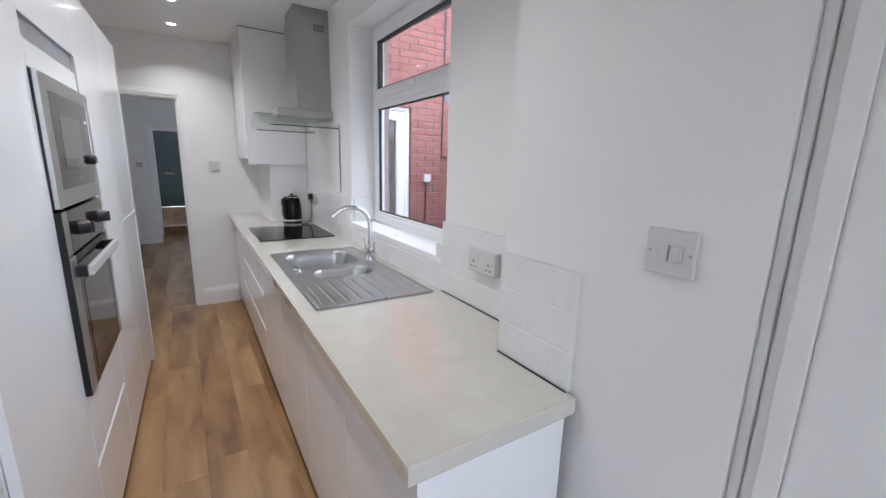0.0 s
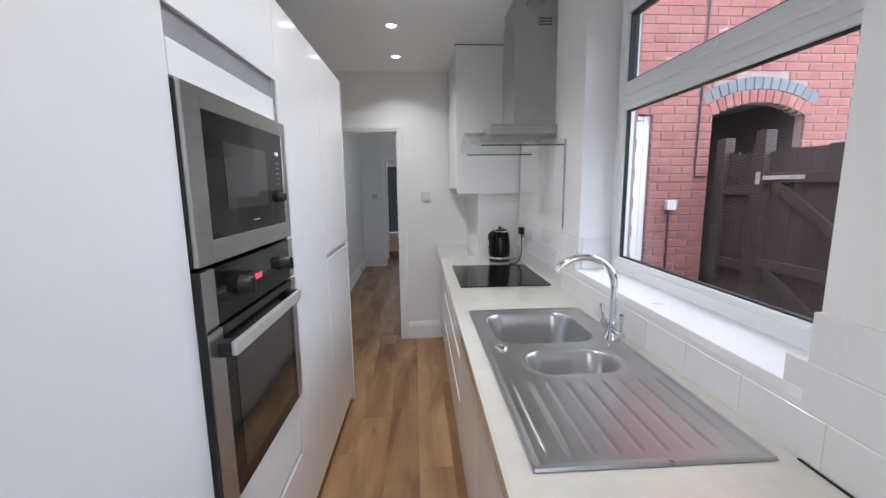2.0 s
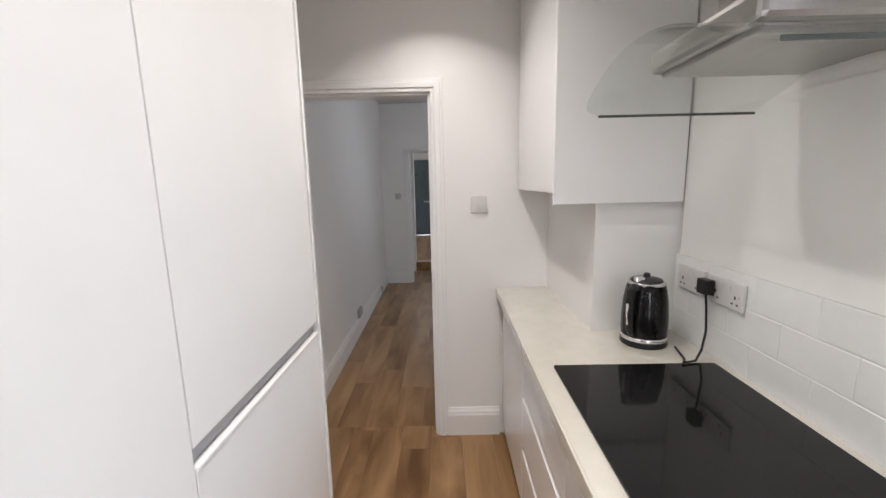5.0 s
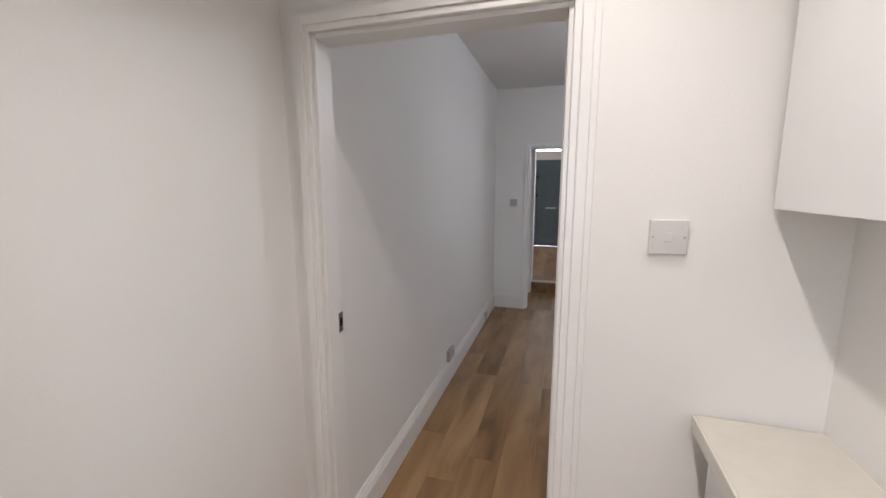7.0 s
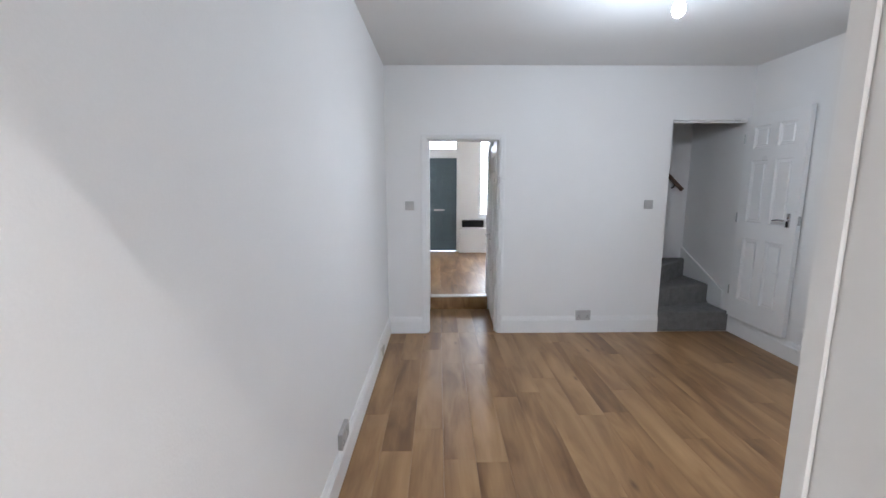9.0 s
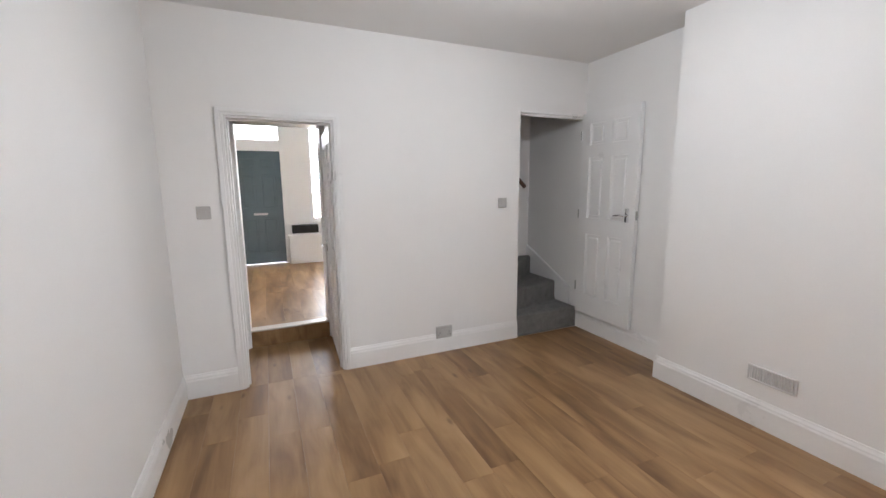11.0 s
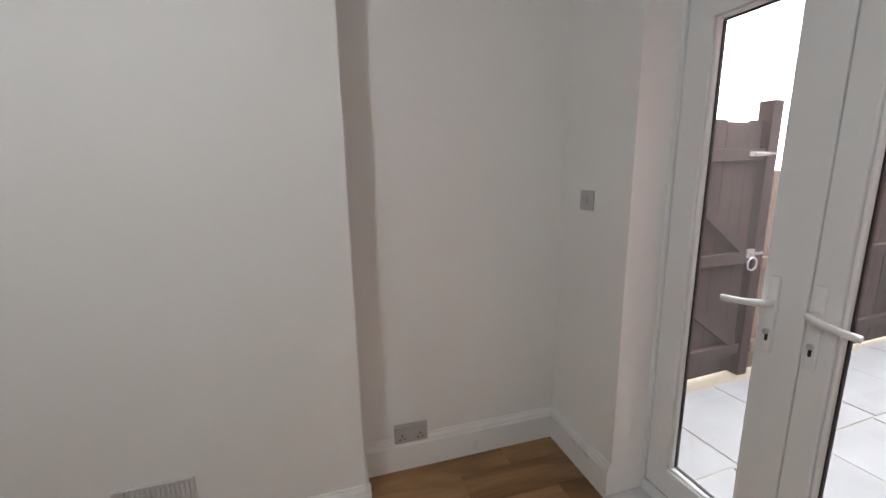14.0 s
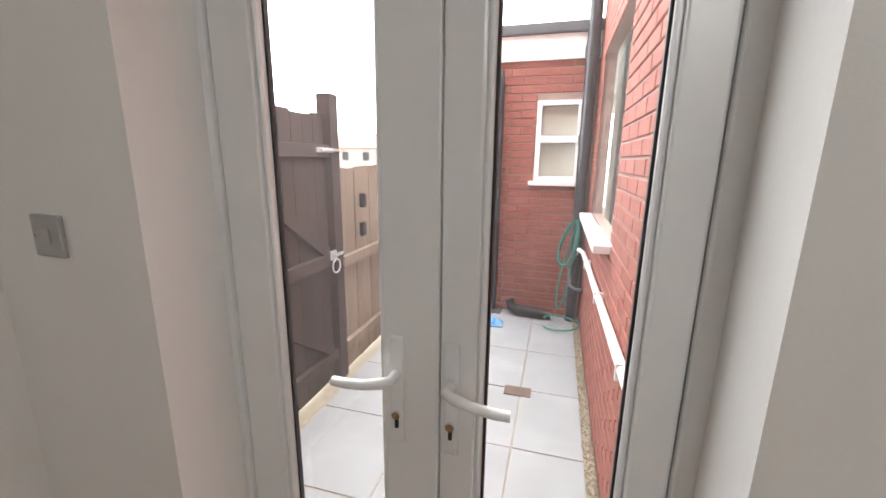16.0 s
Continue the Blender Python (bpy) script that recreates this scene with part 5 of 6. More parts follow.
part("pane", box(1.085, 1.412, EXTY - 0.03, EXTY - 0.026, 1.69, 1.965), PANE, ew, "clear glass pane", shadow=False)
part("blind", box(1.05, 1.45, EXTY - 0.085, EXTY - 0.078, 1.28, 2.0), surface("cream_blind", (0.55, 0.52, 0.45), (0.64, 0.61, 0.54), 0.8, scale=3, grain=90), ew, "cream roller blind drawn down")
part("window_sill", box(1.0, 1.505, EXTY - 0.05, EXTY + 0.05, 1.222, 1.264, 0.006), FASCIA, ew)
roof = thing("extension_roof", (1.4, -4.8, 2.36), "flat dark felt roof with white fascia", "roof", kind="structure")
part("fascia", box(0.93, 1.95, EXTY, EXTY + 0.03, 2.355, 2.57, 0.003), FASCIA, roof)
part("side_fascia", box(1.92, 1.95, -6.7, EXTY, 2.355, 2.57, 0.003), FASCIA, roof)
part("soffit", box(0.93, 1.92, -6.7, EXTY, 2.372, 2.40), FASCIA, roof)
part("felt", box(0.90, 2.0, -6.75, EXTY + 0.07, 2.57, 2.66, 0.012), ROOF, roof)
gut = thing("gutter", (1.98, -4.8, 2.45), "black half-round gutter with bracket", "gutter")
part("trough", box(1.952, 2.06, -6.7, EXTY + 0.03, 2.44, 2.53, 0.03), PIPE, gut)
dp1 = thing("downpipe", (1.80, EXTY + 0.05, GROUND), "black rainwater downpipe at the corner of the extension", "downpipe", "rainwater pipes")
part("pipe", tube([(2.0, EXTY + 0.05, 2.45), (1.99, EXTY + 0.05, 2.36), (1.90, EXTY + 0.05, 2.31), (1.81, EXTY + 0.05, 2.26), (1.80, EXTY + 0.05, 2.15), (1.80, EXTY + 0.05, 1.0), (1.80, EXTY + 0.05, GROUND + 0.02)], 0.034, 16), PIPE, dp1, smooth=True)
for z in (0.35, 1.25, 2.1):
    part("collar", tube([(1.80, EXTY + 0.05, z), (1.80, EXTY + 0.05, z + 0.05)], 0.040, 16), PIPE, dp1, smooth=True)
part("drain_grate", box(1.70, 1.92, EXTY + 0.01, EXTY + 0.16, GROUND, GROUND + 0.012, 0.004), ROOF, dp1)
dp2 = thing("downpipe", (1.01, EXTY + 0.09, GROUND), "thick black soil pipe in the corner of the yard", "downpipe", "rainwater pipes")
part("pipe", tube([(1.01, EXTY + 0.10, 2.95), (1.01, EXTY + 0.10, 1.2), (1.01, EXTY + 0.10, GROUND)], 0.055, 18), PIPE, dp2, smooth=True)
for z in (0.45, 1.6, 2.35):
    part("collar", tube([(1.01, EXTY + 0.10, z), (1.01, EXTY + 0.10, z + 0.09)], 0.064, 18), PIPE, dp2, smooth=True)
wp = thing("waste_pipe", (0.975, -2.0, 0.7), "white plastic waste pipe running along the kitchen wall", "pipe")
part("pipe", tube([(1.01, -3.27, 0.60), (1.01, -3.25, 0.655), (0.99, -3.18, 0.662), (0.962, -3.05, 0.664), (0.962, -1.9, 0.705), (0.962, -0.32, 0.76)], 0.020, 14), WHITE_PIPE, wp, smooth=True)
for y in (-2.6, -1.7, -0.8):
    part("clip", box(0.930, 0.985, y - 0.01, y + 0.01, 0.68 - 0.018 + (y + 1.9) * 0.035, 0.73 + (y + 1.9) * 0.035, 0.004), WHITE_PIPE, wp)
bw = thing("branch_pipe", (1.04, -3.25, 0.4), "black plastic branch pipes beside the soil pipe", "pipe")
part("pipe", tube([(1.03, EXTY + 0.13, 0.50), (1.05, -3.22, 0.42), (1.05, -3.14, 0.32), (1.0, -3.10, 0.30), (0.935, -3.10, 0.30)], 0.022, 12), PIPE, bw, smooth=True)
hs = thing("garden_hose", (1.12, -3.25, 0.3), "green garden hose coiled over the soil pipe", "hose")
loop = []
for k in range(120):
    a = k / 120 * 2 * math.pi * 4
    w = 0.5 + 0.5 * math.cos(a)
    loop.append((1.05 + 0.045 * math.sin(a * 0.93) + 0.11 * (1 - w) * (0.5 + 0.5 * math.sin(k * 0.21)), -3.27 + 0.03 * math.cos(a * 1.1) + 0.10 * (1 - w), 0.92 - (1 - w) * (0.30 + 0.22 * (k % 30) / 30 + (0.42 if k > 88 else 0))))
part("coil", tube([(x, y, max(z, GROUND + 0.012)) for x, y, z in loop], 0.009, 8), HOSE, hs, smooth=True)
tail = [(1.10 + 0.16 * math.cos(a), -3.10 + 0.12 * math.sin(a), GROUND + 0.012 + 0.006 * k) for k, a in ((k, k * 0.42) for k in range(17))]
part("loose_end", tube(tail, 0.009, 8), HOSE, hs, smooth=True)
bd = thing("pipe_bundle", (1.45, -3.33, GROUND), "black flexible pipe lying against the brick wall", "pipe")
part("pipe", tube([(1.62, -3.36, 0.06), (1.60, -3.34, -0.01), (1.53, -3.32, -0.035), (1.42, -3.31, -0.04), (1.30, -3.30, -0.045), (1.20, -3.29, -0.045)], [0.045, 0.052, 0.055, 0.052, 0.05, 0.045], 14), BLACK, bd, smooth=True)
bg = bmesh.new()
rr = random.Random(5)
outline = 26
rings = []
for j in range(7):
    f = j / 6
    rings.append([bg.verts.new((1.64 + 0.46 * k / (outline - 1), -3.02 + (f - 0.5) * (0.26 - 0.12 * abs(k / (outline - 1) - 0.62)) * (0.45 + 0.55 * math.sin(math.pi * min(1, 0.12 + k / (outline - 1)))) - 0.03 * math.sin(k * 0.4), GROUND + 0.008 + 0.045 * math.sin(math.pi * f) * (0.5 + rr.random()) * math.sin(math.pi * min(1, 0.1 + 0.85 * k / (outline - 1))))) for k in range(outline)])
for a, b in zip(rings, rings[1:]):
    for k in range(outline - 1):
        bg.faces.new((a[k], a[k + 1], b[k + 1], b[k]))
bmesh.ops.recalc_face_normals(bg, faces=bg.faces)
bmesh.ops.solidify(bg, geom=bg.faces[:], thickness=-0.004)
single("plastic_bag", bg, BAG, "crumpled bright blue plastic bag on the paving", "bag", smooth=True)
single("drain_cover", box(1.300, 1.480, -1.975, -1.865, GROUND - 0.004, GROUND + 0.006, 0.003), surface("rusty_iron_cover", (0.07, 0.05, 0.04), (0.16, 0.11, 0.08), 0.8, scale=12, grain=90, relief=0.4), "small rusty-brown inspection cover in the paving", "drain cover")

# things on the house wall seen from the kitchen
jb = thing("junction_box", (2.17, OUTY, 1.27), "white outdoor junction box with a cable", "junction box")
part("box", box(2.135, 2.225, OUTY - 0.05, OUTY, 1.225, 1.315, 0.006), PLATE, jb)
part("cable", tube([(2.18, OUTY - 0.012, 1.225), (2.178, OUTY - 0.012, 0.6), (2.18, OUTY - 0.012, GROUND)], 0.007, 8), PIPE, jb, smooth=True)
cb = thing("wall_cable", (2.33, OUTY, 2.2), "dark cable clipped down the brick wall", "cable")
part("cable", tube([(2.42, OUTY - 0.010, 3.4), (2.415, OUTY - 0.010, 2.6), (2.40, OUTY - 0.010, 1.62), (2.402, OUTY - 0.010, 1.53), (2.50, OUTY - 0.010, 1.525)], 0.008, 8), PIPE, cb, smooth=True)
fl = thing("outdoor_lamp", (2.55, OUTY, 2.62), "small grey floodlight on the brick wall", "outdoor light")
part("housing", box(2.50, 2.62, OUTY - 0.13, OUTY - 0.07, 2.60, 2.68, 0.01), BLACK, fl)
part("bracket", box(2.55, 2.57, OUTY - 0.08, OUTY, 2.62, 2.64, 0.003), GALV, fl)

# fence and gate
FX = 2.67


def boundary_fence(name, label, y0, y1, z1, material, x=FX, rails=(0.12, 0.75, 1.40), group="yard fence panels", lean=0.0):
    f = thing(name, (x, (y0 + y1) / 2, GROUND), label, "fence", group)
    n = max(1, round((y1 - y0) / 0.115))
    w = (y1 - y0) / n
    rng = random.Random(int(abs(y0) * 100))
    for k in range(n):
        a = y0 + k * w
        dx = rng.uniform(-0.003, 0.003) + lean * (k / n)
        part("board", box(x + dx, x + dx + 0.020, a + 0.002, a + w - 0.002, GROUND + 0.02, z1 + rng.uniform(-0.012, 0.012)), material, f)
    for z in rails:
        if z < z1:
            part("rail", box(x - 0.040 + lean * 0.5, x - 0.002, y0, y1, z - 0.04, z + 0.04, 0.004), material, f)
    return f


def post(y, top, material=STAIN, x=FX - 0.05):
    return single("fence_post", box(x, x + 0.095, y - 0.048, y + 0.048, GROUND - 0.05, top, 0.004), material, "dark stained square timber fence post" if material is STAIN else "weathered square timber fence post", "fence post", "yard fence posts")


post(-0.27, 1.86)
boundary_fence("boundary_fence", "dark stained fixed fence panel beside the house", -0.62, -0.32, 1.72, STAIN)
post(-0.67, 1.88)
gate = boundary_fence("garden_gate", "dark stained ledged and braced garden gate, closed", -1.705, -0.725, 1.715, STAIN, rails=(0.11, 0.80, 1.50))
for (ya, za), (yb, zb) in (((-1.66, 0.84), (-0.80, 1.46)), ((-1.66, 0.15), (-0.80, 0.76))):
    bm = bmesh.new()
    pts = [(ya, za - 0.045), (ya, za + 0.045), (yb, zb + 0.045), (yb, zb - 0.045)]
    lo = [bm.verts.new((FX - 0.036, y, z)) for y, z in pts]
    hi = [bm.verts.new((FX - 0.004, y, z)) for y, z in pts]
    bm.faces.new(lo)
    bm.faces.new(hi[::-1])
    for k in range(4):
        bm.faces.new((lo[k], hi[k], hi[(k + 1) % 4], lo[(k + 1) % 4]))
    bmesh.ops.recalc_face_normals(bm, faces=bm.faces)
    part("brace", bm, STAIN, gate)
for z in (0.11, 1.50):
    part("strap_hinge", add_box(box(FX - 0.047, FX - 0.041, -1.06, -0.70, z - 0.016, z + 0.016, 0.002), FX - 0.056, FX - 0.050, -0.70, -0.66, z - 0.05, z + 0.05, 0.002), GALV, gate, "galvanised strap hinge")
part("bolt", add_box(box(FX - 0.050, FX - 0.041, -1.75, -1.55, 1.49, 1.52, 0.002), FX - 0.062, FX - 0.050, -1.81, -1.59, 1.498, 1.512, 0.003), GALV, gate, "galvanised sliding bolt")
ring = [(FX - 0.062, -1.69 + 0.045 * math.sin(a), 0.755 - 0.045 * math.cos(a)) for a in (2 * math.pi * k / 24 for k in range(25))]
latch = part("ring_latch", add_box(box(FX - 0.050, FX - 0.040, -1.73, -1.65, 0.795, 0.86, 0.003), FX - 0.06, FX - 0.05, -1.79, -1.67, 0.815, 0.835, 0.003), GALV, gate, "galvanised ring latch")
part("ring", tube(ring, 0.006, 8), GALV, latch, smooth=True)
post(-1.76, 1.85)
boundary_fence("boundary_fence", "weathered pale brown fence panel past the gate post", -2.63, -1.795, 1.40, FADED, x=2.645)
for z, yy in ((1.16, -2.06), (0.95, -2.05)):
    single("gate_hook", box(2.575, 2.605, yy - 0.03, yy + 0.03, z - 0.05, z + 0.05, 0.006), BLACK, "black plastic hook on the fence", "hook", "fence hooks")
post(-2.66, 1.45, FADED, 2.60)
boundary_fence("boundary_fence", "dark stained boundary fence panel", -4.33, -2.69, 1.40, STAIN, x=2.61)
post(-4.36, 1.41, STAIN, 2.55)
boundary_fence("boundary_fence", "dark stained boundary fence panel", -5.97, -4.39, 1.40, STAIN, x=2.61)
post(-6.0, 1.41, STAIN, 2.55)
boundary_fence("boundary_fence", "dark stained boundary fence panel", -7.6, -6.03, 1.40, FADED, x=2.61)
bm = bmesh.new()
for k in range(20):
    add_box(bm, 0.5 + k * 0.12, 0.612 + k * 0.12, -9.62, -9.60, GROUND - 0.03, 1.45)
single("back_fence", bm, FADED, "weathered timber fence across the end of the garden", "fence")


def distant_house(x, y, w, d, h):
    hs2 = thing("distant_house", (x, y, GROUND), "distant pale house with a red tiled roof", "house", "distant houses")
    part("wall", box(x - w / 2, x + w / 2, y - d / 2, y + d / 2, GROUND - 0.03, h), DISTANT, hs2)
    bm = bmesh.new()
    v = [bm.verts.new(p) for p in ((x - w / 2 - 0.3, y - d / 2 - 0.3, h), (x + w / 2 + 0.3, y - d / 2 - 0.3, h), (x + w / 2 + 0.3, y + d / 2 + 0.3, h), (x - w / 2 - 0.3, y + d / 2 + 0.3, h), (x - w / 2 - 0.3, y, h + 2.2), (x + w / 2 + 0.3, y, h + 2.2))]
    for f in ((0, 1, 5, 4), (2, 3, 4, 5), (0, 4, 3), (1, 2, 5), (0, 3, 2, 1)):
        bm.faces.new([v[k] for k in f])
    part("roof", bm, RED_TILE, hs2)
    for k in range(3):
        part("window", box(x - w / 3 + k * w / 3 - 0.5, x - w / 3 + k * w / 3 + 0.5, y + d / 2, y + d / 2 + 0.03, 1.2, 2.4), BLACK_GLASS, hs2)


distant_house(22, -76, 9, 7, 2.6)
distant_house(30, -55, 10, 7, 3.0)


def tree(x, y, h, spread, seed):
    rng = random.Random(seed)
    t = thing("tree", (x, y, GROUND), "distant leafy green tree beyond the gardens", "tree", "distant trees")
    trunk = tube([(x, y, GROUND - 0.05), (x + 0.1, y, h * 0.35), (x, y + 0.1, h * 0.7)], [0.22, 0.16, 0.07], 10)
    for k in range(6):
        a = k * 1.05
        add_tube(trunk, [(x, y, h * (0.32 + 0.05 * k)), (x + spread * 0.6 * math.cos(a), y + spread * 0.6 * math.sin(a), h * (0.55 + 0.05 * k))], [0.07, 0.02], 6)
    part("trunk", trunk, WOOD_DARK, t)
    verts, faces = [], []
    for k in range(1500):
        a, u = rng.uniform(0, 6.283), rng.uniform(-1, 1)
        r = spread * (0.55 + 0.45 * rng.random()) * (0.8 + 0.25 * math.sin(3 * a + seed))
        c = Vector((x + r * math.cos(a) * math.sqrt(1 - u * u), y + r * math.sin(a) * math.sqrt(1 - u * u), h * 0.66 + u * h * 0.34))
        d1 = Vector((rng.gauss(0, 1), rng.gauss(0, 1), rng.gauss(0, 1))).normalized() * rng.uniform(0.12, 0.25)
        d2 = d1.orthogonal().normalized() * rng.uniform(0.08, 0.16)
        i = len(verts)
        verts += [c - d1, c + d2, c + d1, c - d2]
        faces.append((i, i + 1, i + 2, i + 3))
    me = bpy.data.meshes.new("crown")
    me.from_pydata([tuple(v) for v in verts], [], faces)
    me.materials.append(FAR_LEAF)
    c = new("crown", me)
    c.parent = t
    c.matrix_parent_inverse = Matrix.Translation((-x, -y, -GROUND))


tree(18.5, -54, 4.8, 3.2, 3)
tree(27, -62, 5.4, 3.8, 4)
tree(14.2, -56, 5.2, 3.4, 6)
tree(36, -60, 5.6, 4.0, 8)

# ---- pieces: planks, tiles, slabs, bricks ----
cache = {}


def piece_mesh(name, sx, sy, sz, bevel, material):
    key = (name, round(sx, 3), round(sy, 3), round(sz, 3), material.name)
    if key not in cache:
        cache[key] = to_mesh(name, box(-sx / 2, sx / 2, -sy / 2, sy / 2, -sz / 2, sz / 2, bevel, 1), material)
    return cache[key]


def piece(name, me, parent, x, y, z, m=None):
    ob = new(name, me)
    ob.parent = parent
    ob.matrix_basis = Matrix.Translation((x, y, z))
    return ob


def planks(name, label, x0, x1, y0, y1, z, holder_material, seed):
    holder = structure(name, box(x0, x1, y0, y1, z - 0.0139, z - 0.004), holder_material, label, "floor")
    rng = random.Random(seed)
    W, L = 0.178, 1.22
    rows = int(math.ceil((x1 - x0) / W))
    for r in range(rows):
        a = x0 + r * W
        b = min(a + W, x1)
        if b - a < 0.012:
            continue
        y = y0 - rng.uniform(0.0, L)
        while y < y1:
            c, d = max(y, y0), min(y + L, y1)
            if d - c > 0.02:
                piece("plank", piece_mesh("plank", b - a - 0.0004, d - c - 0.0004, 0.0045, 0.0007, OAK), holder, (a + b) / 2, (c + d) / 2, z - 0.00225)
            y += L
    return holder


planks("floor_kitchen", "oak effect plank floor of the kitchen", -0.70, 0.09, -5.2, ENDY, 0.0, GROUT, 1)
planks("floor_kitchen_side", "oak effect plank floor beside the fridge", -1.18, -0.70, -1.10, ENDY, 0.0, GROUT, 2)
planks("floor_dining", "oak effect plank floor of the dining room", LEFT, 2.405, ENDY, FARY, 0.0, GROUT, 3)
planks("floor_lobby", "oak effect plank floor of the lobby", LEFT, 0.035, FARY, 4.53, 0.0, GROUT, 4)
planks("floor_front", "oak effect plank floor of the front room", LEFT, 2.405, 4.62, 8.0, FL2, GROUT, 5)

# splashback tiles in half bond
TW, TH = 0.200, 0.100
for j in range(3):
    z = WTZ + 0.004 + j * (TH + 0.002) + TH / 2
    y = -0.68 - (TW / 2 if j % 2 else 0)
    while y > -3.62:
        a, b = max(y - TW, -3.63), y
        if -3.05 < (a + b) / 2 < -1.855 and z + TH / 2 > 1.022:
            y -= TW + 0.002
            continue
        ob = piece("tile", piece_mesh("tile", 0.008, b - a, TH, 0.002, TILE), tiles_bed, 0.6245, (a + b) / 2, z)
        y -= TW + 0.002
    y = -3.64
    first = TW / 2 if j % 2 else TW
    while y > -3.90:
        a = max(y - first, -3.905)
        piece("tile", piece_mesh("tile", 0.008, y - a - 0.001, TH, 0.002, TILE), tiles_bed_2, 0.4435, (a + y) / 2, z)
        y = a - 0.002
        first = TW
structure("reveal_tile", box(0.650, 0.792, -1.864, -1.856, 1.048, 1.208, 0.002), TILE, "white gloss tile upstand in the window reveal", "tile", m=RUN)

# paving
paving = structure("pavement", box(0.93, 2.75, -7.6, -0.19, GROUND - 0.04, GROUND - 0.0055), SAND, "sandy bed of the yard paving", "pavement")
rng = random.Random(11)
for i in range(3):
    x0s = 0.985 + (0 if i == 0 else 0.385 + (i - 1) * 0.60)
    x1s = 0.985 + 0.385 + i * 0.60
    x1s = min(x1s, 2.60)
    first = True
    yy = -0.205
    while yy > -7.5:
        if first and i < 2:
            cuts = [(yy, -0.75), (-0.75, -1.352)]
        elif first:
            cuts = [(yy, -0.80)]
        else:
            cuts = [(yy, yy - 0.60)]
        for a, b in cuts:
            piece("slab", piece_mesh("slab", x1s - x0s - 0.007, abs(b - a) - 0.007, 0.03, 0.003, SLAB), paving, (x0s + x1s) / 2, (a + b) / 2, GROUND - 0.015 + rng.uniform(-0.002, 0.002))
            yy = b
        first = False
verts, faces = [], []
for k in range(1400):
    c = Vector((rng.uniform(0.932, 0.99), rng.uniform(-3.4, -0.22), GROUND + rng.uniform(-0.008, 0.004)))
    s = rng.uniform(0.004, 0.010)
    i = len(verts)
    top = c + Vector((rng.uniform(-s, s) * 0.4, rng.uniform(-s, s) * 0.4, s))
    ringv = [c + Vector((s * math.cos(a) * rng.uniform(0.7, 1.2), s * math.sin(a) * rng.uniform(0.7, 1.2), -s * 0.4)) for a in (0.3, 1.6, 2.8, 4.1, 5.3)]
    verts += [top, *ringv]
    faces += [(i, i + 1 + q, i + 1 + (q + 1) % 5) for q in range(5)]
me = bpy.data.meshes.new("gravel")
me.from_pydata([tuple(v) for v in verts], [], faces)
me.materials.append(SAND)
tagged(new("gravel_strip", me), "strip of sandy gravel along the kitchen wall", "gravel", kind="stuff")


def bricks(holder, along, u0, u1, z0, z1, face, out, openings, material, limit, keep=None):
    """Courses of stretchers with recessed joints on a wall face; the first of them single objects, the rest joined."""
    L, H, J, D = 0.215, 0.065, 0.010, 0.030
    rest = bmesh.new()
    count, course, z = 0, 0, z0
    todo = []
    while z < z1 - 0.02:
        top = min(z + H, z1)
        u = u0 - (L + J) / 2 * (course % 2)
        while u < u1:
            a, b = max(u, u0), min(u + L, u1)
            spans = [(a, b)]
            for o in openings:
                if top > o[2] + 0.005 and z < o[3] - 0.005:
                    new_spans = []
                    for s0, s1 in spans:
                        if s1 <= o[0] or s0 >= o[1]:
                            new_spans.append((s0, s1))
                        else:
                            new_spans += [(s0, min(s1, o[0]))] if s0 < o[0] else []
                            new_spans += [(max(s0, o[1]), s1)] if s1 > o[1] else []
                    spans = new_spans
            for s0, s1 in spans:
                if s1 - s0 > 0.02:
                    todo.append((s0, s1, z, top))
            u += L + J
        z += H + J
        course += 1
    if keep:
        todo.sort(key=lambda b: not (keep[0] < (b[0] + b[1]) / 2 < keep[1] and keep[2] < b[2] < keep[3]))
    for s0, s1, a, b in todo:
        mid, zc, w = (s0 + s1) / 2, (a + b) / 2, s1 - s0
        centre = face - out * (D / 2 - 0.0)
        if count < limit:
            w = round(w, 2)
            if along == "x":
                piece("brick", piece_mesh("brick", w, D, b - a, 0.004, material), holder, mid, centre, zc)
            else:
                piece("brick", piece_mesh("brick", D, w, b - a, 0.004, material), holder, centre, mid, zc)
        elif along == "x":
            add_box(rest, s0, s1, centre - D / 2, centre + D / 2, a, b)
        else:
            add_box(rest, centre - D / 2, centre + D / 2, s0, s1, a, b)
        count += 1
    if count > limit:
        tagged(part("further_bricks", rest, material, holder), kind="stuff")
    else:
        rest.free()


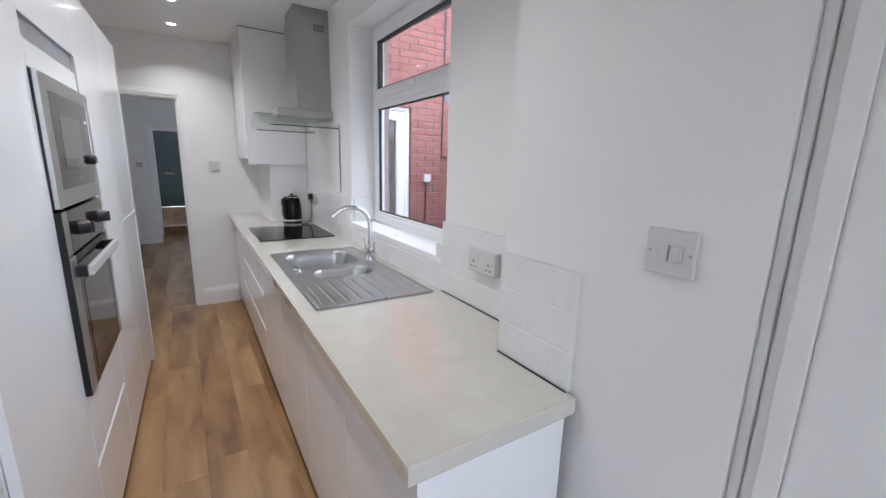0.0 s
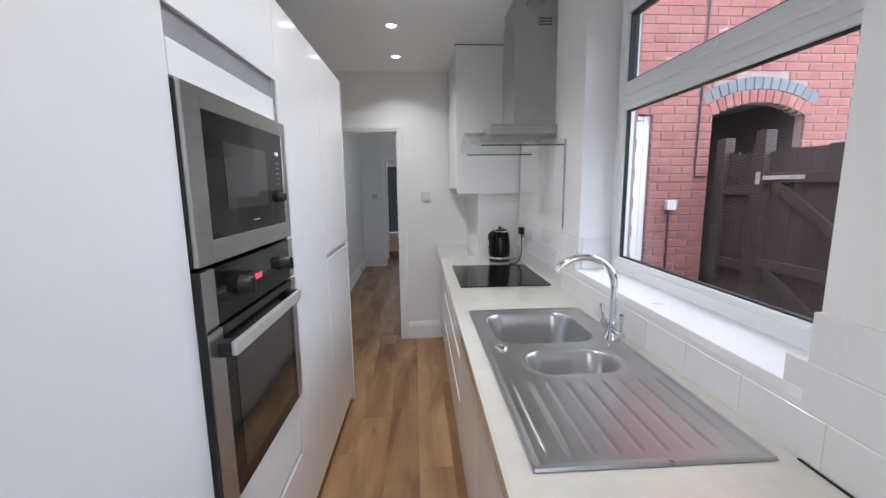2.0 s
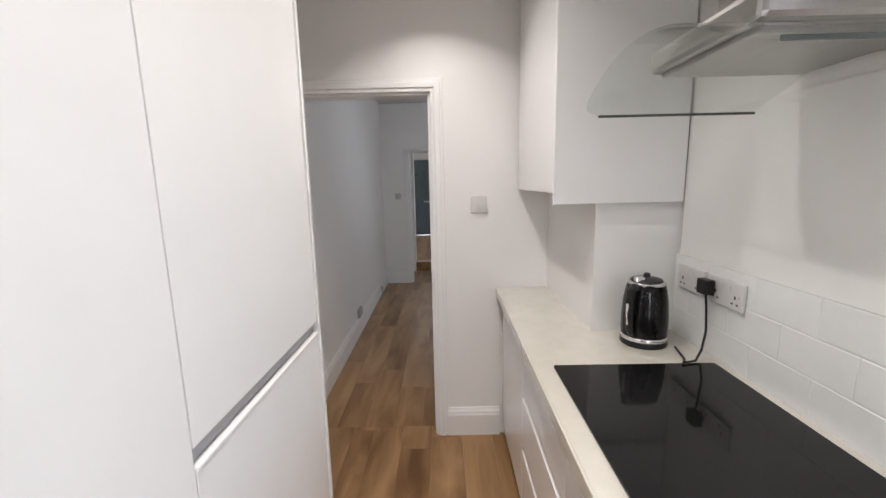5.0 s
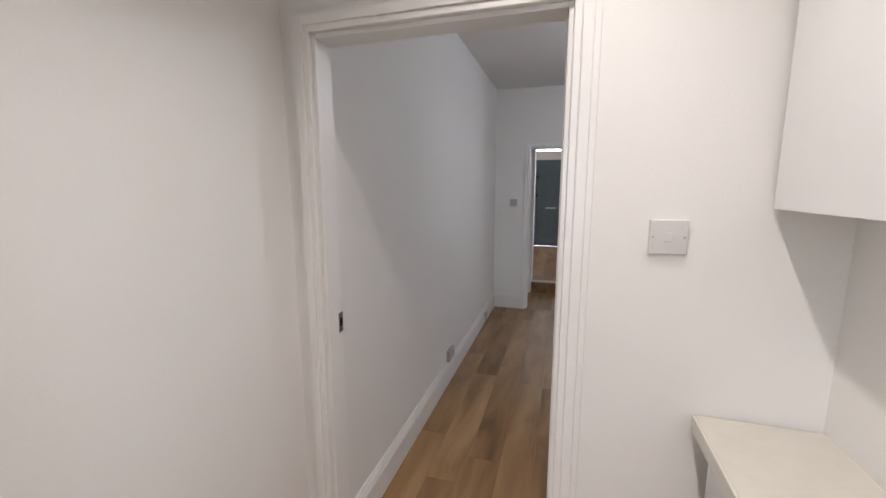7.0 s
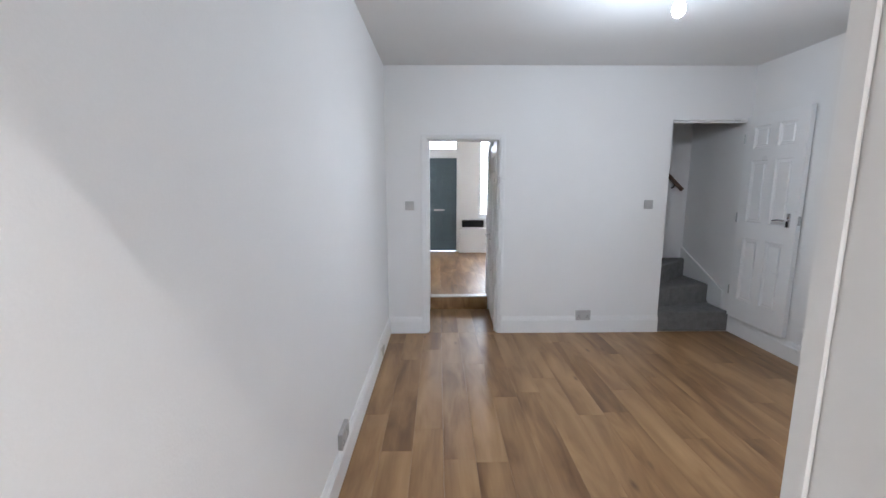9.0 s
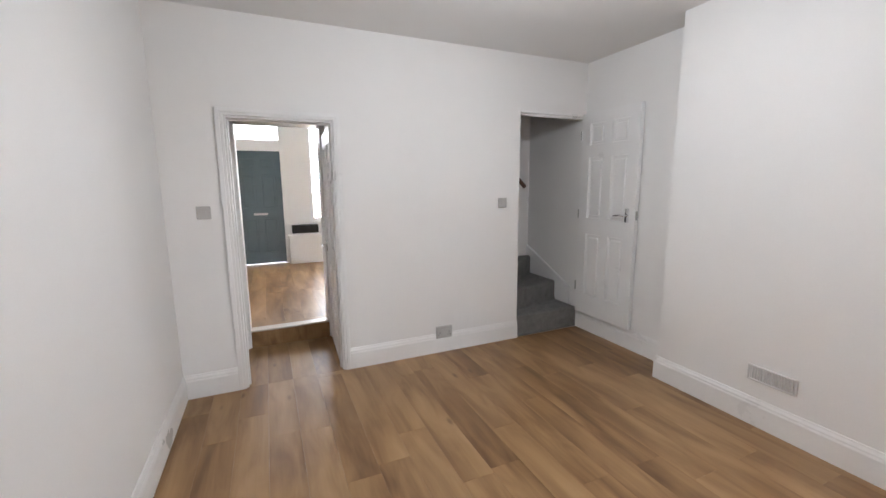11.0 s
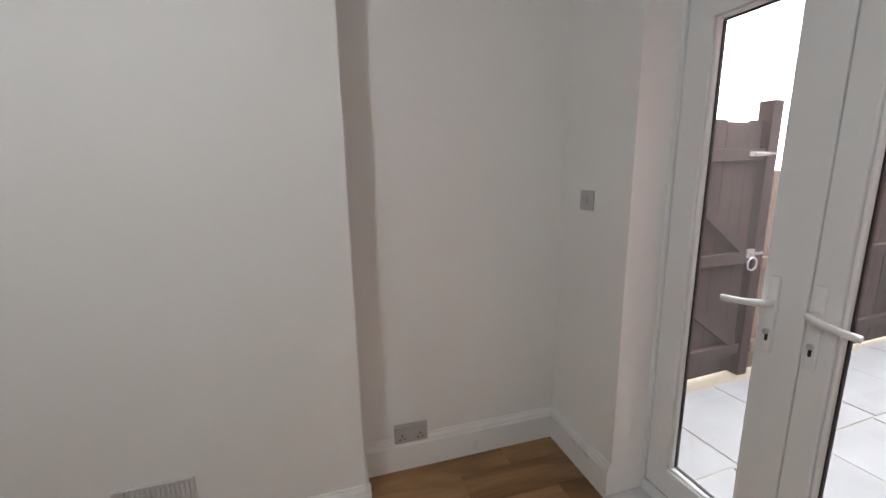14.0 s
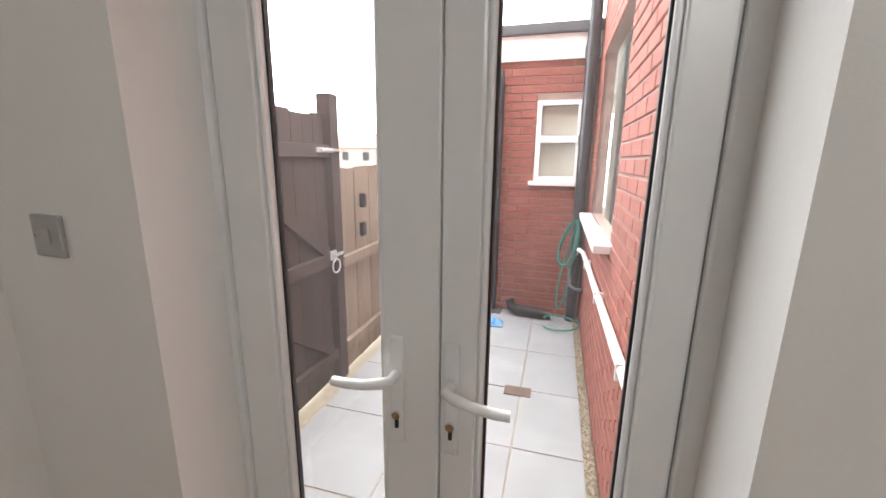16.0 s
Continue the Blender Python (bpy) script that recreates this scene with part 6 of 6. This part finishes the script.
bricks(kitchen_out, "y", EXTY, OUTY, GROUND, 2.9, OUTX, 1, [(-3.05, -1.68, 1.02, 2.30)], BRICK, 300, (-2.4, 0, -0.2, 2.4))
bricks(ext, "x", OUTX, 1.87, GROUND, 2.36, EXTY, 1, [(1.035, 1.462, 1.25, 2.02)], BRICK, 300)
arch_holes = [(a, b, c, d + 0.235) for a, b, c, d in arch_cols]
bricks(house, "x", OUTX, 5.0, GROUND, 4.4, OUTY, -1, [GD_OPEN, (2.50, 3.46, -0.2, 2.0), *arch_holes], BRICK_OLD, 300, (2.0, 3.9, 0.2, 2.9))
bricks(ext_side, "y", -6.6, EXTY, GROUND, 2.36, 1.87, 1, [], BRICK, 60)
for ring_no, (r0, material) in enumerate(((0.0, BRICK_OLD), (0.115, BRICK_BLUE))):
    n = 13 + ring_no
    for k in range(n):
        half, risez = 0.445, 0.115
        R = (half * half + risez * risez) / (2 * risez)
        amax = math.asin(half / R) * (1.0 + 0.04 * ring_no)
        a = -amax + 2 * amax * (k + 0.5) / n
        rad = R + r0 + 0.055
        w = 2 * amax * rad / n - 0.009
        ob = piece("arch_brick", piece_mesh("arch_brick", w, 0.032, 0.108, 0.004, material), house, 2.98 + rad * math.sin(a), OUTY + 0.014, 2.18 - R + rad * math.cos(a))
        ob.rotation_euler = (0, a, 0)
for sx in (2.50, 3.46):
    z = GROUND
    while z < 2.0:
        piece("brick", piece_mesh("brick", 0.07, 0.03, 0.065, 0.004, BRICK_OLD), house, sx, OUTY + 0.0145, z + 0.0325)
        z += 0.075

# the yard lies slightly askew to the rear house wall
SKEW = Matrix.Translation((1.43, -0.10, 0)) @ Matrix.Rotation(radians(2.4), 4, "Z") @ Matrix.Translation((-1.43, 0.10, 0))
YARD = ("wall_outside_kitchen", "wall_outside_extension", "window_sill_outside", "window_4", "extension_roof", "gutter", "downpipe", "waste_pipe", "branch_pipe", "garden_hose", "pipe_bundle",
        "plastic_bag", "drain_cover", "boundary_fence", "garden_gate", "fence_post", "gate_hook", "pavement", "gravel_strip", "back_fence")
for ob in list(bpy.data.objects):
    if ob.parent is None and ob.name.split(".")[0] in YARD or ob.name == "wall_outside_extension_side":
        ob.matrix_basis = SKEW @ ob.matrix_basis
